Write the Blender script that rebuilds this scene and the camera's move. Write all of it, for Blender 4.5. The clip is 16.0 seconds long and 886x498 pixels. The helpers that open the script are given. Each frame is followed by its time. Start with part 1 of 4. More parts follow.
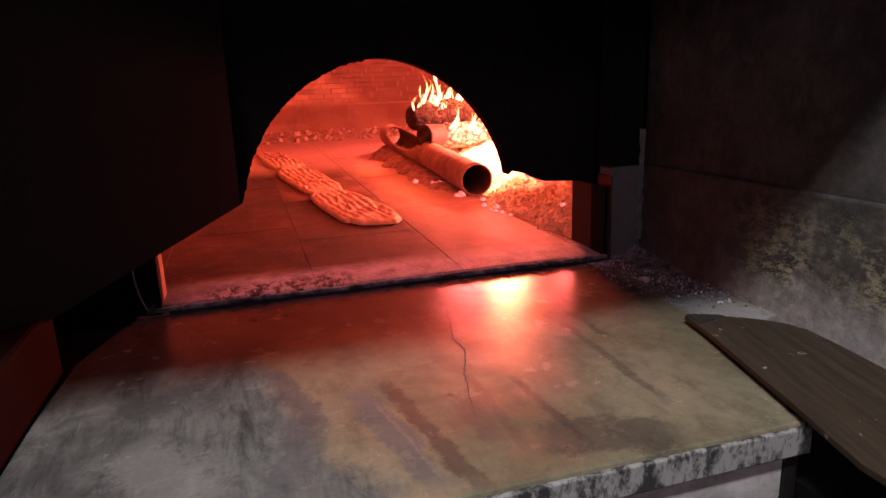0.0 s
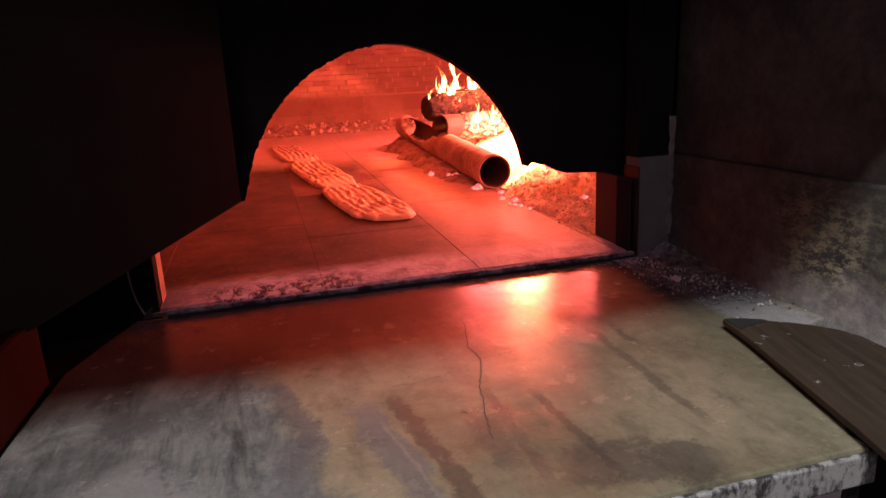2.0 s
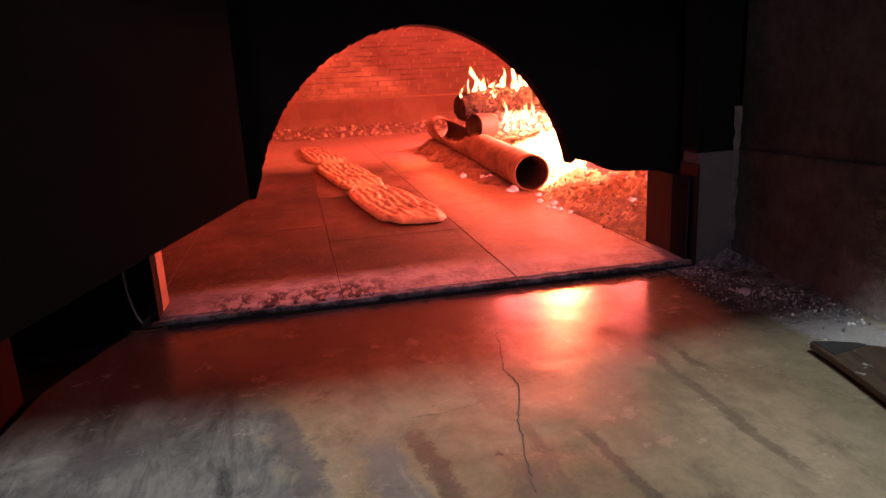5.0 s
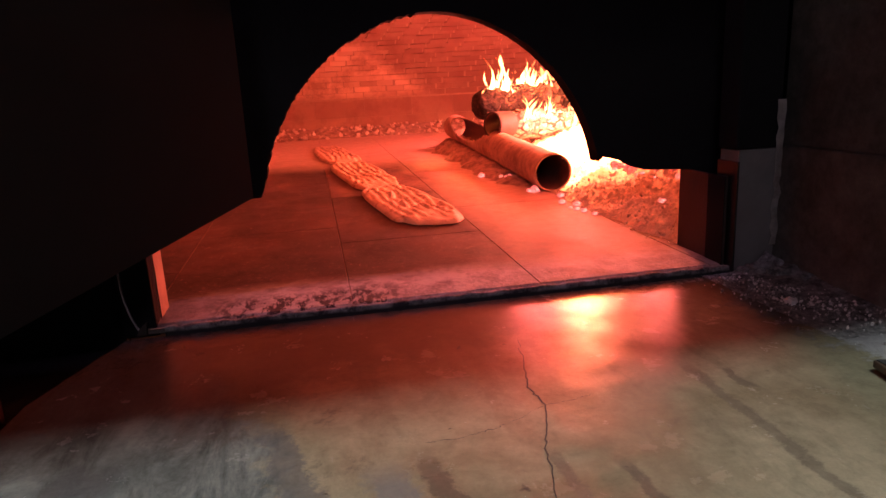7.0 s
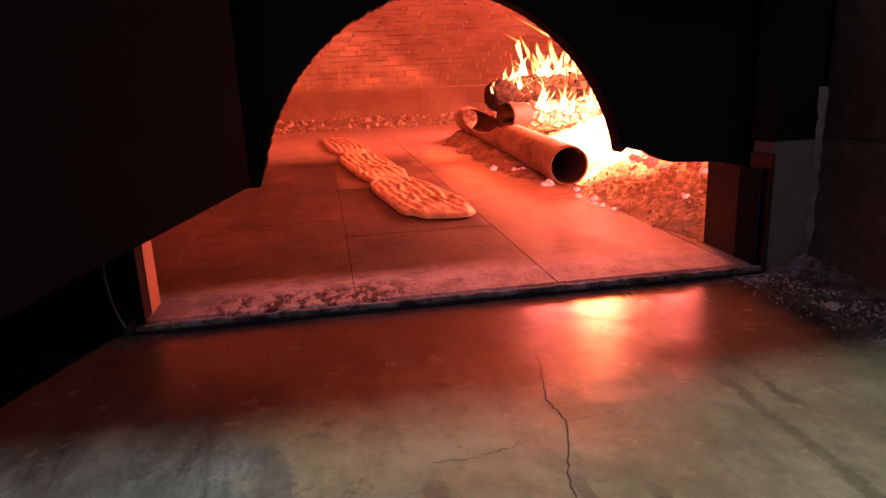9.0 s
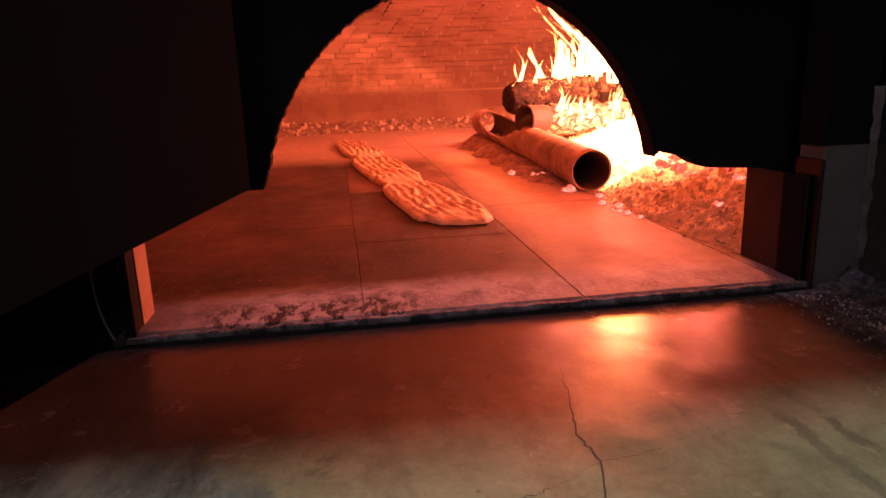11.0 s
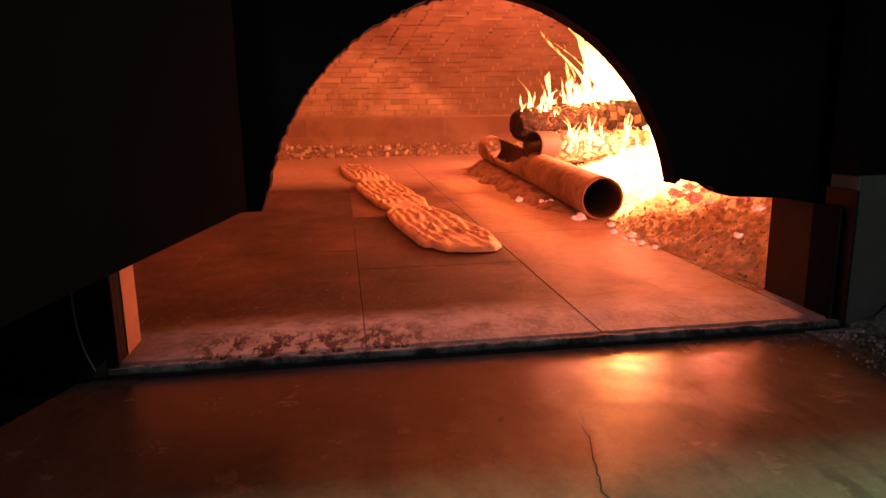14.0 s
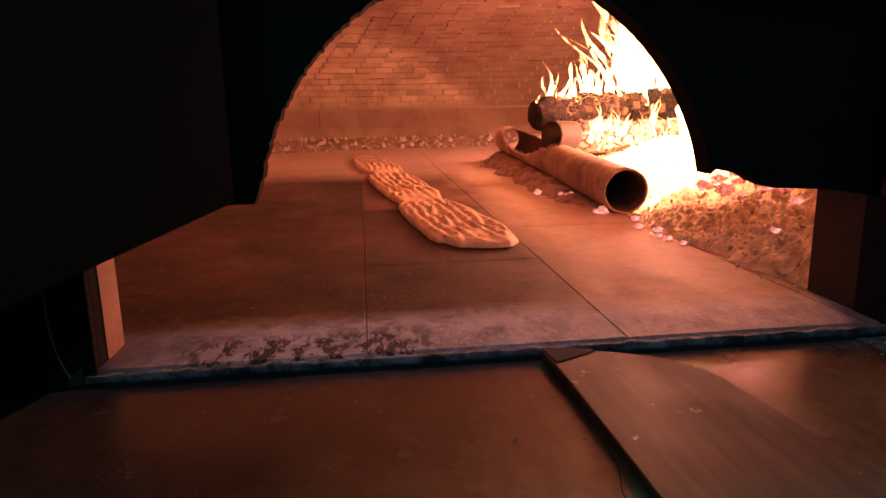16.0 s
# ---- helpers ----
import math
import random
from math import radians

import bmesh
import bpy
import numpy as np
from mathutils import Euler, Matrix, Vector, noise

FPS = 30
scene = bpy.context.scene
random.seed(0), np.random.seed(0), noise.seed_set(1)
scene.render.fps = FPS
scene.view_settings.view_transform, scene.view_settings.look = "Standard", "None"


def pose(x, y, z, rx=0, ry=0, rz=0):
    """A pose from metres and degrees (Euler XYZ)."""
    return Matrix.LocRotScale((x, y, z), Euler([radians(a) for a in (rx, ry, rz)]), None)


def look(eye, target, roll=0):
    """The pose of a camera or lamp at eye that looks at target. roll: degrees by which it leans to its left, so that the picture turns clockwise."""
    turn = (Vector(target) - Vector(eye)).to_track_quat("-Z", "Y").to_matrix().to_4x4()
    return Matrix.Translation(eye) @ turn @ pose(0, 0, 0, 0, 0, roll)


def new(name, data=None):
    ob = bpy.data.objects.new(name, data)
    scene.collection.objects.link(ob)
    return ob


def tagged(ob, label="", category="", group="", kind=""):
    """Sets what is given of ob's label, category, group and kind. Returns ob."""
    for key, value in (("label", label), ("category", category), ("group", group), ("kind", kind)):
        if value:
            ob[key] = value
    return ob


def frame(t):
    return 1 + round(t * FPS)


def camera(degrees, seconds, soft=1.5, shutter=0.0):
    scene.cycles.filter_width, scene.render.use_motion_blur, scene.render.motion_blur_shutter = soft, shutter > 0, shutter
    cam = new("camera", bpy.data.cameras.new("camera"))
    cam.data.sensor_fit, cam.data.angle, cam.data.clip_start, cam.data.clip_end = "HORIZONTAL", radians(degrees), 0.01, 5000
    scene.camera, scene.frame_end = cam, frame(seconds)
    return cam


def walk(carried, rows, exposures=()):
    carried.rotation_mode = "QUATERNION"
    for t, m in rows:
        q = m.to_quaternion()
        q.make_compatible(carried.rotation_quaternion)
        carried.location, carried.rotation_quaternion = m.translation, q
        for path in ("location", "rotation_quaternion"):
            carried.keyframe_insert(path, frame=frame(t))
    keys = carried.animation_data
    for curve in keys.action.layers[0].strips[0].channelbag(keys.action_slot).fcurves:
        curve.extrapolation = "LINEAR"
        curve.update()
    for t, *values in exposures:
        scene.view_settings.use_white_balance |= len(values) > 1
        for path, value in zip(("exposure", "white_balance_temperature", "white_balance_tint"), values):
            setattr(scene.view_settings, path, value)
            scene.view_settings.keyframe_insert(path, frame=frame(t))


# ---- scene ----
# light levels, and the clip camera's exposure and white balance: seconds, stops, kelvin, tint
ROOM_W, FLUE_W, FIRE_W = 76.0, 0.42, 188.0
FIRE_RGB = (1.0, 0.236, 0.120)
EMBER, FLAME = 9.0, 13.0
EXPOSURES = [(0.0, -0.05, 8000, 143), (4.0, 0.21, 7800, 134), (9.0, 0.13, 7600, 118), (11.5, 0.03, 7800, 102), (12.5, -0.04, 7800, 87), (14.0, -0.06, 7300, 63), (15.0, -0.06, 7100, 60), (15.5, -0.14, 5800, 38), (16.0, -0.22, 4950, 22)]
cam = camera(68.2, 16.0)
PATH = [
    (0, (-0.573, -1.734, 0.544), (-0.014, 0.124, 0.057), -2.0),
    (0.5, (-0.561, -1.705, 0.544), (-0.023, 0.156, 0.047), -2.3),
    (1, (-0.548, -1.682, 0.543), (-0.026, 0.184, 0.045), -2.5),
    (1.5, (-0.538, -1.656, 0.537), (-0.033, 0.212, 0.033), -2.8),
    (2, (-0.527, -1.625, 0.531), (-0.028, 0.243, 0.022), -2.8),
    (2.5, (-0.519, -1.606, 0.529), (-0.043, 0.274, 0.038), -2.9),
    (3, (-0.513, -1.579, 0.522), (-0.043, 0.302, 0.028), -3.0),
    (3.5, (-0.506, -1.548, 0.512), (-0.061, 0.341, 0.029), -2.8),
    (4, (-0.498, -1.508, 0.497), (-0.063, 0.382, 0.008), -2.9),
    (6.5, (-0.463, -1.375, 0.466), (-0.1, 0.533, -0.01), -2.8),
    (7, (-0.462, -1.344, 0.458), (-0.103, 0.564, -0.02), -2.9),
    (7.5, (-0.457, -1.319, 0.453), (-0.105, 0.588, -0.036), -2.9),
    (8, (-0.452, -1.295, 0.447), (-0.109, 0.613, -0.044), -2.8),
    (8.5, (-0.453, -1.274, 0.443), (-0.107, 0.634, -0.048), -2.4),
    (9, (-0.446, -1.248, 0.436), (-0.117, 0.662, -0.057), -2.4),
    (11.5, (-0.431, -1.124, 0.414), (-0.158, 0.802, -0.052), -1.9),
    (12, (-0.426, -1.109, 0.408), (-0.175, 0.823, -0.043), -1.9),
    (12.5, (-0.423, -1.092, 0.404), (-0.18, 0.843, -0.04), -1.7),
    (13, (-0.425, -1.078, 0.398), (-0.161, 0.853, -0.049), -1.2),
    (13.5, (-0.427, -1.066, 0.398), (-0.129, 0.865, -0.03), -1.1),
    (14, (-0.434, -1.064, 0.405), (-0.145, 0.874, 0.006), -0.9),
    (14.5, (-0.437, -1.048, 0.397), (-0.145, 0.887, -0.015), -0.6),
    (15, (-0.42, -1.025, 0.399), (-0.16, 0.915, -0.014), -0.4),
    (15.5, (-0.403, -0.986, 0.392), (-0.144, 0.954, -0.018), -0.2),
    (16, (-0.405, -0.959, 0.388), (-0.171, 0.983, -0.03), -1.1),
]
walk(cam, [(t, look(eye, target, roll)) for t, eye, target, roll in PATH], EXPOSURES)

# ---- world and light ----
world = bpy.data.worlds.new("world")
scene.world = world
world.use_nodes = True
world.node_tree.nodes["Background"].inputs[0].default_value = (0.5, 0.6, 0.7, 1)
world.node_tree.nodes["Background"].inputs[1].default_value = 0.0


def lamp(name, kind, place, target, watts, colour, size, size_y=0.0, spread=180):
    data = bpy.data.lights.new(name, kind)
    data.energy, data.color = watts, colour
    if kind == "AREA":
        data.shape, data.size, data.size_y = "RECTANGLE", size, size_y
        data.spread = radians(spread)
    else:
        data.shadow_soft_size = size
    ob = new(name, data)
    ob.matrix_world = look(place, target)
    return ob


# room tube lamp behind the cook, daylight down the flue, fire in the oven
lamp("room_tube_lamp", "AREA", (-0.45, -2.12, 2.45), (-0.45, -1.0, 0.8), ROOM_W, (0.28, 1.0, 0.70), size=1.0, size_y=0.22)
# added fill from no known source, lifts the jamb, side wall and wing
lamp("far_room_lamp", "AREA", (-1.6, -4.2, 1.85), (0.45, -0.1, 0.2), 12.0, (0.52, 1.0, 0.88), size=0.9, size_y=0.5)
lamp("flue_daylight", "AREA", (-0.20, 0.055, 1.75), (-0.20, 0.090, 0.0), FLUE_W, (0.58, 0.66, 0.82), size=1.15, size_y=0.03, spread=46)
lamp("fire_glow", "POINT", (0.86, 1.72, 0.41), (1.02, 1.9, 0), FIRE_W * 0.54, FIRE_RGB, size=0.13)
lamp("fire_glow_deep", "POINT", (1.02, 2.86, 0.72), (1.02, 1.9, 0), FIRE_W * 0.38, FIRE_RGB, size=0.18)
lamp("fire_crest", "POINT", (0.96, 1.95, 0.62), (1.02, 1.9, 0), FIRE_W * 0.24, (1.0, 0.38, 0.04), size=0.11)
lamp("fire_glow_low", "POINT", (1.02, 1.26, 0.245), (0.9, 1.4, 0), FIRE_W * 0.26, FIRE_RGB, size=0.11)


# ---- materials ----
def material(name, build):
    m = bpy.data.materials.new(name)
    m.use_nodes = True
    nt = m.node_tree
    nt.nodes.clear()
    out = nt.nodes.new("ShaderNodeOutputMaterial")
    b = nt.nodes.new("ShaderNodeBsdfPrincipled")
    nt.links.new(b.outputs[0], out.inputs[0])
    build(N(nt, b, out))
    return m


class N:
    """Short hand for nodes."""

    def __init__(self, nt, b, out):
        self.nt, self.b, self.out = nt, b, out
        self.co = nt.nodes.new("ShaderNodeTexCoord").outputs["Object"]
        self.geo = nt.nodes.new("ShaderNodeNewGeometry")

    def link(self, a, b):
        self.nt.links.new(a, b)

    def put(self, socket, v):
        if isinstance(v, bpy.types.NodeSocket):
            self.link(v, socket)
        elif isinstance(v, tuple) and len(v) == 3 and socket.type == "RGBA":
            socket.default_value = (*v, 1)
        else:
            socket.default_value = v

    def world_pos(self):
        return self.geo.outputs["Position"]

    def noise(self, scale, detail=6, rough=0.6, co=None, stretch=None, dist=0.0):
        n = self.nt.nodes.new("ShaderNodeTexNoise")
        n.inputs["Scale"].default_value, n.inputs["Detail"].default_value = scale, detail
        n.inputs["Roughness"].default_value, n.inputs["Distortion"].default_value = rough, dist
        c = co or self.world_pos()
        if stretch:
            mp = self.nt.nodes.new("ShaderNodeMapping")
            mp.inputs["Scale"].default_value = stretch[:3]
            if len(stretch) > 3:
                mp.inputs["Rotation"].default_value = (0, 0, radians(stretch[3]))
            self.link(c, mp.inputs[0])
            c = mp.outputs[0]
        self.link(c, n.inputs["Vector"])
        return n.outputs["Fac"]

    def voronoi(self, scale, feature="F1", co=None):
        n = self.nt.nodes.new("ShaderNodeTexVoronoi")
        n.feature = feature
        n.inputs["Scale"].default_value = scale
        self.link(co or self.world_pos(), n.inputs["Vector"])
        return n.outputs["Distance"]

    def ramp(self, fac, *stops):
        r = self.nt.nodes.new("ShaderNodeValToRGB")
        els = r.color_ramp.elements
        while len(els) < len(stops):
            els.new(0.5)
        for e, (p, c) in zip(els, stops):
            e.position = p
            e.color = (c, c, c, 1) if not isinstance(c, tuple) else (*c, 1)
        self.put(r.inputs[0], fac)
        return r.outputs[0]

    def mix(self, fac, a, b, mode="MIX"):
        m = self.nt.nodes.new("ShaderNodeMix")
        m.data_type, m.blend_type = "RGBA", mode
        self.put(m.inputs[0], fac)
        self.put(m.inputs[6], a)
        self.put(m.inputs[7], b)
        return m.outputs[2]

    def math(self, op, a, b=0.0, clamp=False):
        m = self.nt.nodes.new("ShaderNodeMath")
        m.operation, m.use_clamp = op, clamp
        self.put(m.inputs[0], a)
        self.put(m.inputs[1], b)
        return m.outputs[0]

    def xyz(self, co=None):
        s = self.nt.nodes.new("ShaderNodeSeparateXYZ")
        self.link(co or self.world_pos(), s.inputs[0])
        return s.outputs

    def streak(self, x0, y0, x1, y1, w, soft=0.45):
        """1 along a hand-wide smear from one point of the plan to another, ragged at its rim."""
        x, y, z = self.xyz()
        dx, dy = x1 - x0, y1 - y0
        l = math.hypot(dx, dy)
        ux, uy = dx / l, dy / l
        a = self.math("ADD", self.math("MULTIPLY", self.math("SUBTRACT", x, x0), ux), self.math("MULTIPLY", self.math("SUBTRACT", y, y0), uy))
        c = self.math("ADD", self.math("MULTIPLY", self.math("SUBTRACT", x, x0), -uy), self.math("MULTIPLY", self.math("SUBTRACT", y, y0), ux))
        c = self.math("ADD", c, self.math("MULTIPLY", self.math("SUBTRACT", self.noise(16, 13, 0.80), 0.5), w * 3.2 + 0.02))
        across = self.ramp(self.math("DIVIDE", self.math("ABSOLUTE", c), w), (1 - soft, 1.0), (1.0, 0.0))
        mid = self.math("ABSOLUTE", self.math("SUBTRACT", self.math("DIVIDE", a, l), 0.5))
        return self.math("MULTIPLY", across, self.ramp(mid, (0.36, 1.0), (0.52, 0.0)))

    def rnd(self):
        return self.nt.nodes.new("ShaderNodeObjectInfo").outputs["Random"]

    def bump(self, height, strength=0.3, distance=0.01):
        b = self.nt.nodes.new("ShaderNodeBump")
        b.inputs["Strength"].default_value, b.inputs["Distance"].default_value = strength, distance
        self.link(height, b.inputs["Height"])
        self.link(b.outputs[0], self.b.inputs["Normal"])

    def set(self, colour=None, rough=None, metal=None, **more):
        for key, v in (("Base Color", colour), ("Roughness", rough), ("Metallic", metal), *more.items()):
            if v is not None:
                self.put(self.b.inputs[key.replace("_", " ")], v)


def m_slab(n):
    """Worn pale marble: yellowed middle, grey floured side, streaks, scorched spots."""
    cloud = n.noise(2.6, 10, 0.58, dist=0.4)
    base = n.mix(n.ramp(cloud, (0.36, 0.0), (0.62, 1.0)), (0.168, 0.133, 0.078), (0.295, 0.248, 0.160))
    base = n.mix(n.ramp(n.noise(9, 10, 0.7, stretch=(1.6, 0.5, 1, 14)), (0.50, 0.0), (0.62, 0.55)), base, (0.145, 0.12, 0.075))
    x, y, z = n.xyz()
    # floured grey patch over one side, with a ragged rim
    rag = n.math("MULTIPLY", n.math("SUBTRACT", n.noise(7, 12, 0.72), 0.5), 0.26)
    side = n.math("ADD", n.math("ADD", x, rag), n.math("MULTIPLY", y, 0.29))
    lin = n.math("MULTIPLY_ADD", side, -22.0)
    lin.node.inputs[2].default_value = -15.2
    scrape = n.noise(8, 12, 0.74, stretch=(1.7, 0.5, 1, 24), dist=0.5)
    grey = n.mix(n.ramp(scrape, (0.38, 0.0), (0.50, 0.55), (0.62, 1.0)), (0.050, 0.068, 0.062), (0.175, 0.218, 0.198))
    grey = n.mix(n.ramp(n.noise(3.4, 8, 0.6), (0.50, 0.0), (0.64, 0.7)), grey, (0.058, 0.072, 0.066))
    base = n.mix(n.math("MULTIPLY", lin, 0.94, True), base, grey)
    # scuffs and burnt drag marks towards the front edge
    for x0, y0, x1, y1, w, col, k in ((-0.42, -0.60, -0.355, -0.97, 0.034, (0.115, 0.135, 0.125), 0.85), (-0.365, -0.58, -0.30, -0.99, 0.018, (0.085, 0.068, 0.050), 0.8),
                                      (-0.20, -0.62, -0.20, -0.92, 0.012, (0.13, 0.10, 0.07), 0.8), (0.100, -0.42, 0.085, -0.88, 0.013, (0.11, 0.09, 0.065), 0.6), (-0.125, -0.66, -0.105, -0.95, 0.011, (0.08, 0.065, 0.05), 0.65), (0.145, -0.47, 0.150, -0.55, 0.010, (0.08, 0.065, 0.05), 0.55), (-0.235, -0.72, -0.24, -0.88, 0.030, (0.11, 0.09, 0.065), 0.7),
                                      (-0.18, -0.88, 0.05, -0.955, 0.065, (0.060, 0.053, 0.044), 0.65), (-0.395, -0.66, -0.34, -0.97, 0.004, (0.24, 0.24, 0.20), 0.4),
                                      (-0.80, -0.68, -0.66, -0.90, 0.07, (0.25, 0.295, 0.275), 0.5), (-0.56, -0.46, -0.49, -0.74, 0.026, (0.085, 0.096, 0.094), 0.7),
                                      (-0.50, -0.66, -0.57, -0.92, 0.040, (0.095, 0.106, 0.104), 0.6), (-0.83, -0.53, -0.74, -0.56, 0.05, (0.085, 0.095, 0.093), 0.8),
                                      (0.50, -0.50, 0.42, -0.15, 0.12, (0.10, 0.10, 0.10), 0.8), (0.50, -0.66, 0.47, -0.30, 0.10, (0.34, 0.35, 0.35), 0.7)):
        base = n.mix(n.math("MULTIPLY", n.streak(x0, y0, x1, y1, w), k), base, col)
    # shade painted as a ragged film towards the mouth, deepest on the wing's side
    mouth_shade = n.math("ADD", n.math("ADD", n.math("MULTIPLY", y, 1.25), n.math("MULTIPLY", x, -0.42)), n.math("MULTIPLY", n.math("SUBTRACT", n.noise(3.2, 9, 0.66), 0.5), 0.62))
    base = n.mix(n.math("MULTIPLY", n.ramp(n.math("ADD", mouth_shade, 0.6), (0.22, 0.0), (0.44, 0.82), (0.75, 0.92)), 0.93), base, (0.046, 0.032, 0.026))
    base = n.mix(1.0, base, n.ramp(n.noise(24, 14, 0.78, dist=0.5), (0.32, 0.80), (0.50, 1.0), (0.68, 1.16)), "MULTIPLY")
    base = n.mix(1.0, base, n.ramp(n.noise(120, 8, 0.8), (0.34, 0.90), (0.50, 1.0), (0.66, 1.08)), "MULTIPLY")
    base = n.mix(n.ramp(n.noise(5.5, 14, 0.76, dist=0.3), (0.60, 0.0), (0.66, 0.55)), base, (0.075, 0.064, 0.050))
    base = n.mix(n.ramp(n.noise(34, 8, 0.72, stretch=(2.4, 0.3, 1, 16)), (0.64, 0.0), (0.68, 0.18)), base, (0.36, 0.36, 0.34))
    base = n.mix(n.ramp(n.noise(140, 3, 0.6), (0.73, 0.0), (0.76, 0.6)), base, (0.50, 0.50, 0.48))
    base = n.mix(n.ramp(n.noise(21, 3, 0.5), (0.72, 0.0), (0.76, 0.85)), base, (0.035, 0.030, 0.027))
    n.set(base, n.ramp(n.noise(9, 9, 0.7), (0.36, 0.16), (0.62, 0.28)), IOR=1.27)
    n.bump(n.math("ADD", n.noise(14, 12, 0.62), n.math("MULTIPLY", n.noise(140, 8, 0.8), 0.1)), 0.16, 0.006)


def m_tile(n, soot=0.0):
    """Fired oven tile, brown with soot clouds, pale ash dust by the fire, over the back and at the sill."""
    r = n.rnd()
    base = n.mix(n.ramp(n.noise(4, 8, 0.65), (0.3, 0.0), (0.7, 1.0)), (0.135, 0.074, 0.050), (0.24, 0.145, 0.105))
    base = n.mix(n.math("MULTIPLY", r, 0.6), base, (0.135, 0.072, 0.054))
    base = n.mix(n.ramp(n.noise(2.3, 12, 0.68, dist=0.4), (0.46, 0.0), (0.60, 0.8)), base, (0.070, 0.043, 0.034))
    base = n.mix(n.ramp(n.noise(1.9, 5, 0.5, stretch=(1.5, 0.7, 1)), (0.46, 0.0), (0.62, 0.75)), base, (0.055, 0.034, 0.027))
    # darker tile copy, with weak firelight away from the fire painted in
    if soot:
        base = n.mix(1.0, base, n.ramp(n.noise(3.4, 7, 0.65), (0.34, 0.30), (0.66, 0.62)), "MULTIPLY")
    base = n.mix(n.ramp(n.noise(60, 8, 0.78), (0.40, 0.6), (0.5, 0.0)), base, (0.05, 0.035, 0.028))
    x, y, z = n.xyz()
    # swept ash: a soft tongue along the fire, all over the far end
    wave = n.math("MULTIPLY", n.math("SUBTRACT", n.noise(3.2, 6, 0.6, stretch=(1, 0.4, 1)), 0.5), 0.34)
    tongue = n.ramp(n.math("ADD", n.math("ADD", x, wave), 0.5), (0.47, 0.0), (0.64, 0.95), (0.84, 1.0), (0.98, 0.45))
    # held back on the tiles under the breads' near end
    near = n.ramp(n.math("MULTIPLY", y, 0.25), (0.06, 0.28), (0.20, 0.75), (0.36, 1.0))
    far = n.ramp(n.math("MULTIPLY", n.math("ADD", y, wave), 0.25), (0.54, 0.0), (0.64, 0.7), (0.78, 1.0))
    ash = n.math("MAXIMUM", n.math("MULTIPLY", tongue, near), far)
    ash = n.math("MULTIPLY", ash, n.ramp(n.noise(26, 9, 0.75), (0.32, 0.72), (0.60, 1.0)))
    base = n.mix(n.math("MULTIPLY", ash, 0.9), base, n.mix(n.noise(11, 8, 0.7), (0.52, 0.40, 0.30), (0.68, 0.54, 0.42)))
    base = n.mix(n.ramp(n.noise(95, 6, 0.75), (0.60, 0.0), (0.66, 0.5)), base, (0.42, 0.33, 0.26))
    yy = n.math("ADD", y, n.math("MULTIPLY", n.math("SUBTRACT", n.noise(7, 7, 0.7), 0.5), 0.10))
    side = n.ramp(n.math("ADD", n.math("ADD", x, 0.9), n.math("MULTIPLY", n.math("SUBTRACT", n.noise(5, 4), 0.5), 0.2)), (0.10, 0.30), (0.30, 1.0), (0.75, 0.85), (0.98, 0.5))
    dust = n.math("MULTIPLY", n.math("MULTIPLY", side, n.ramp(yy, (0.13, 1.0), (0.23, 0.0))), n.ramp(n.noise(13, 10, 0.8), (0.36, 0.25), (0.54, 1.0)))
    base = n.mix(n.math("MULTIPLY", dust, 0.9), base, (0.47, 0.46, 0.42))
    chips = n.ramp(n.noise(30, 7, 0.78, stretch=(1.3, 0.55, 1)), (0.48, 0.0), (0.53, 1.0))
    worn = n.ramp(n.math("ADD", n.math("ADD", x, 0.9), n.math("MULTIPLY", n.math("SUBTRACT", n.noise(4, 3), 0.5), 0.2)), (0.18, 0.15), (0.26, 1.0), (0.56, 1.0), (0.64, 0.25))
    edge = n.math("MULTIPLY", n.ramp(yy, (0.08, 1.0), (0.14, 0.0)), worn)
    pit = n.math("MULTIPLY", chips, edge)
    base = n.mix(pit, base, (0.030, 0.027, 0.025))
    n.set(base, n.ramp(n.noise(9, 6), (0.3, 0.60), (0.7, 0.88)), Specular_IOR_Level=0.3)
    n.bump(n.math("SUBTRACT", n.math("MULTIPLY", n.noise(95, 9, 0.8), 0.6), pit), 0.5, 0.006)


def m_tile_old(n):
    """The same tile in a darker column, dimmed further for weak firelight there."""
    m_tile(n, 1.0)


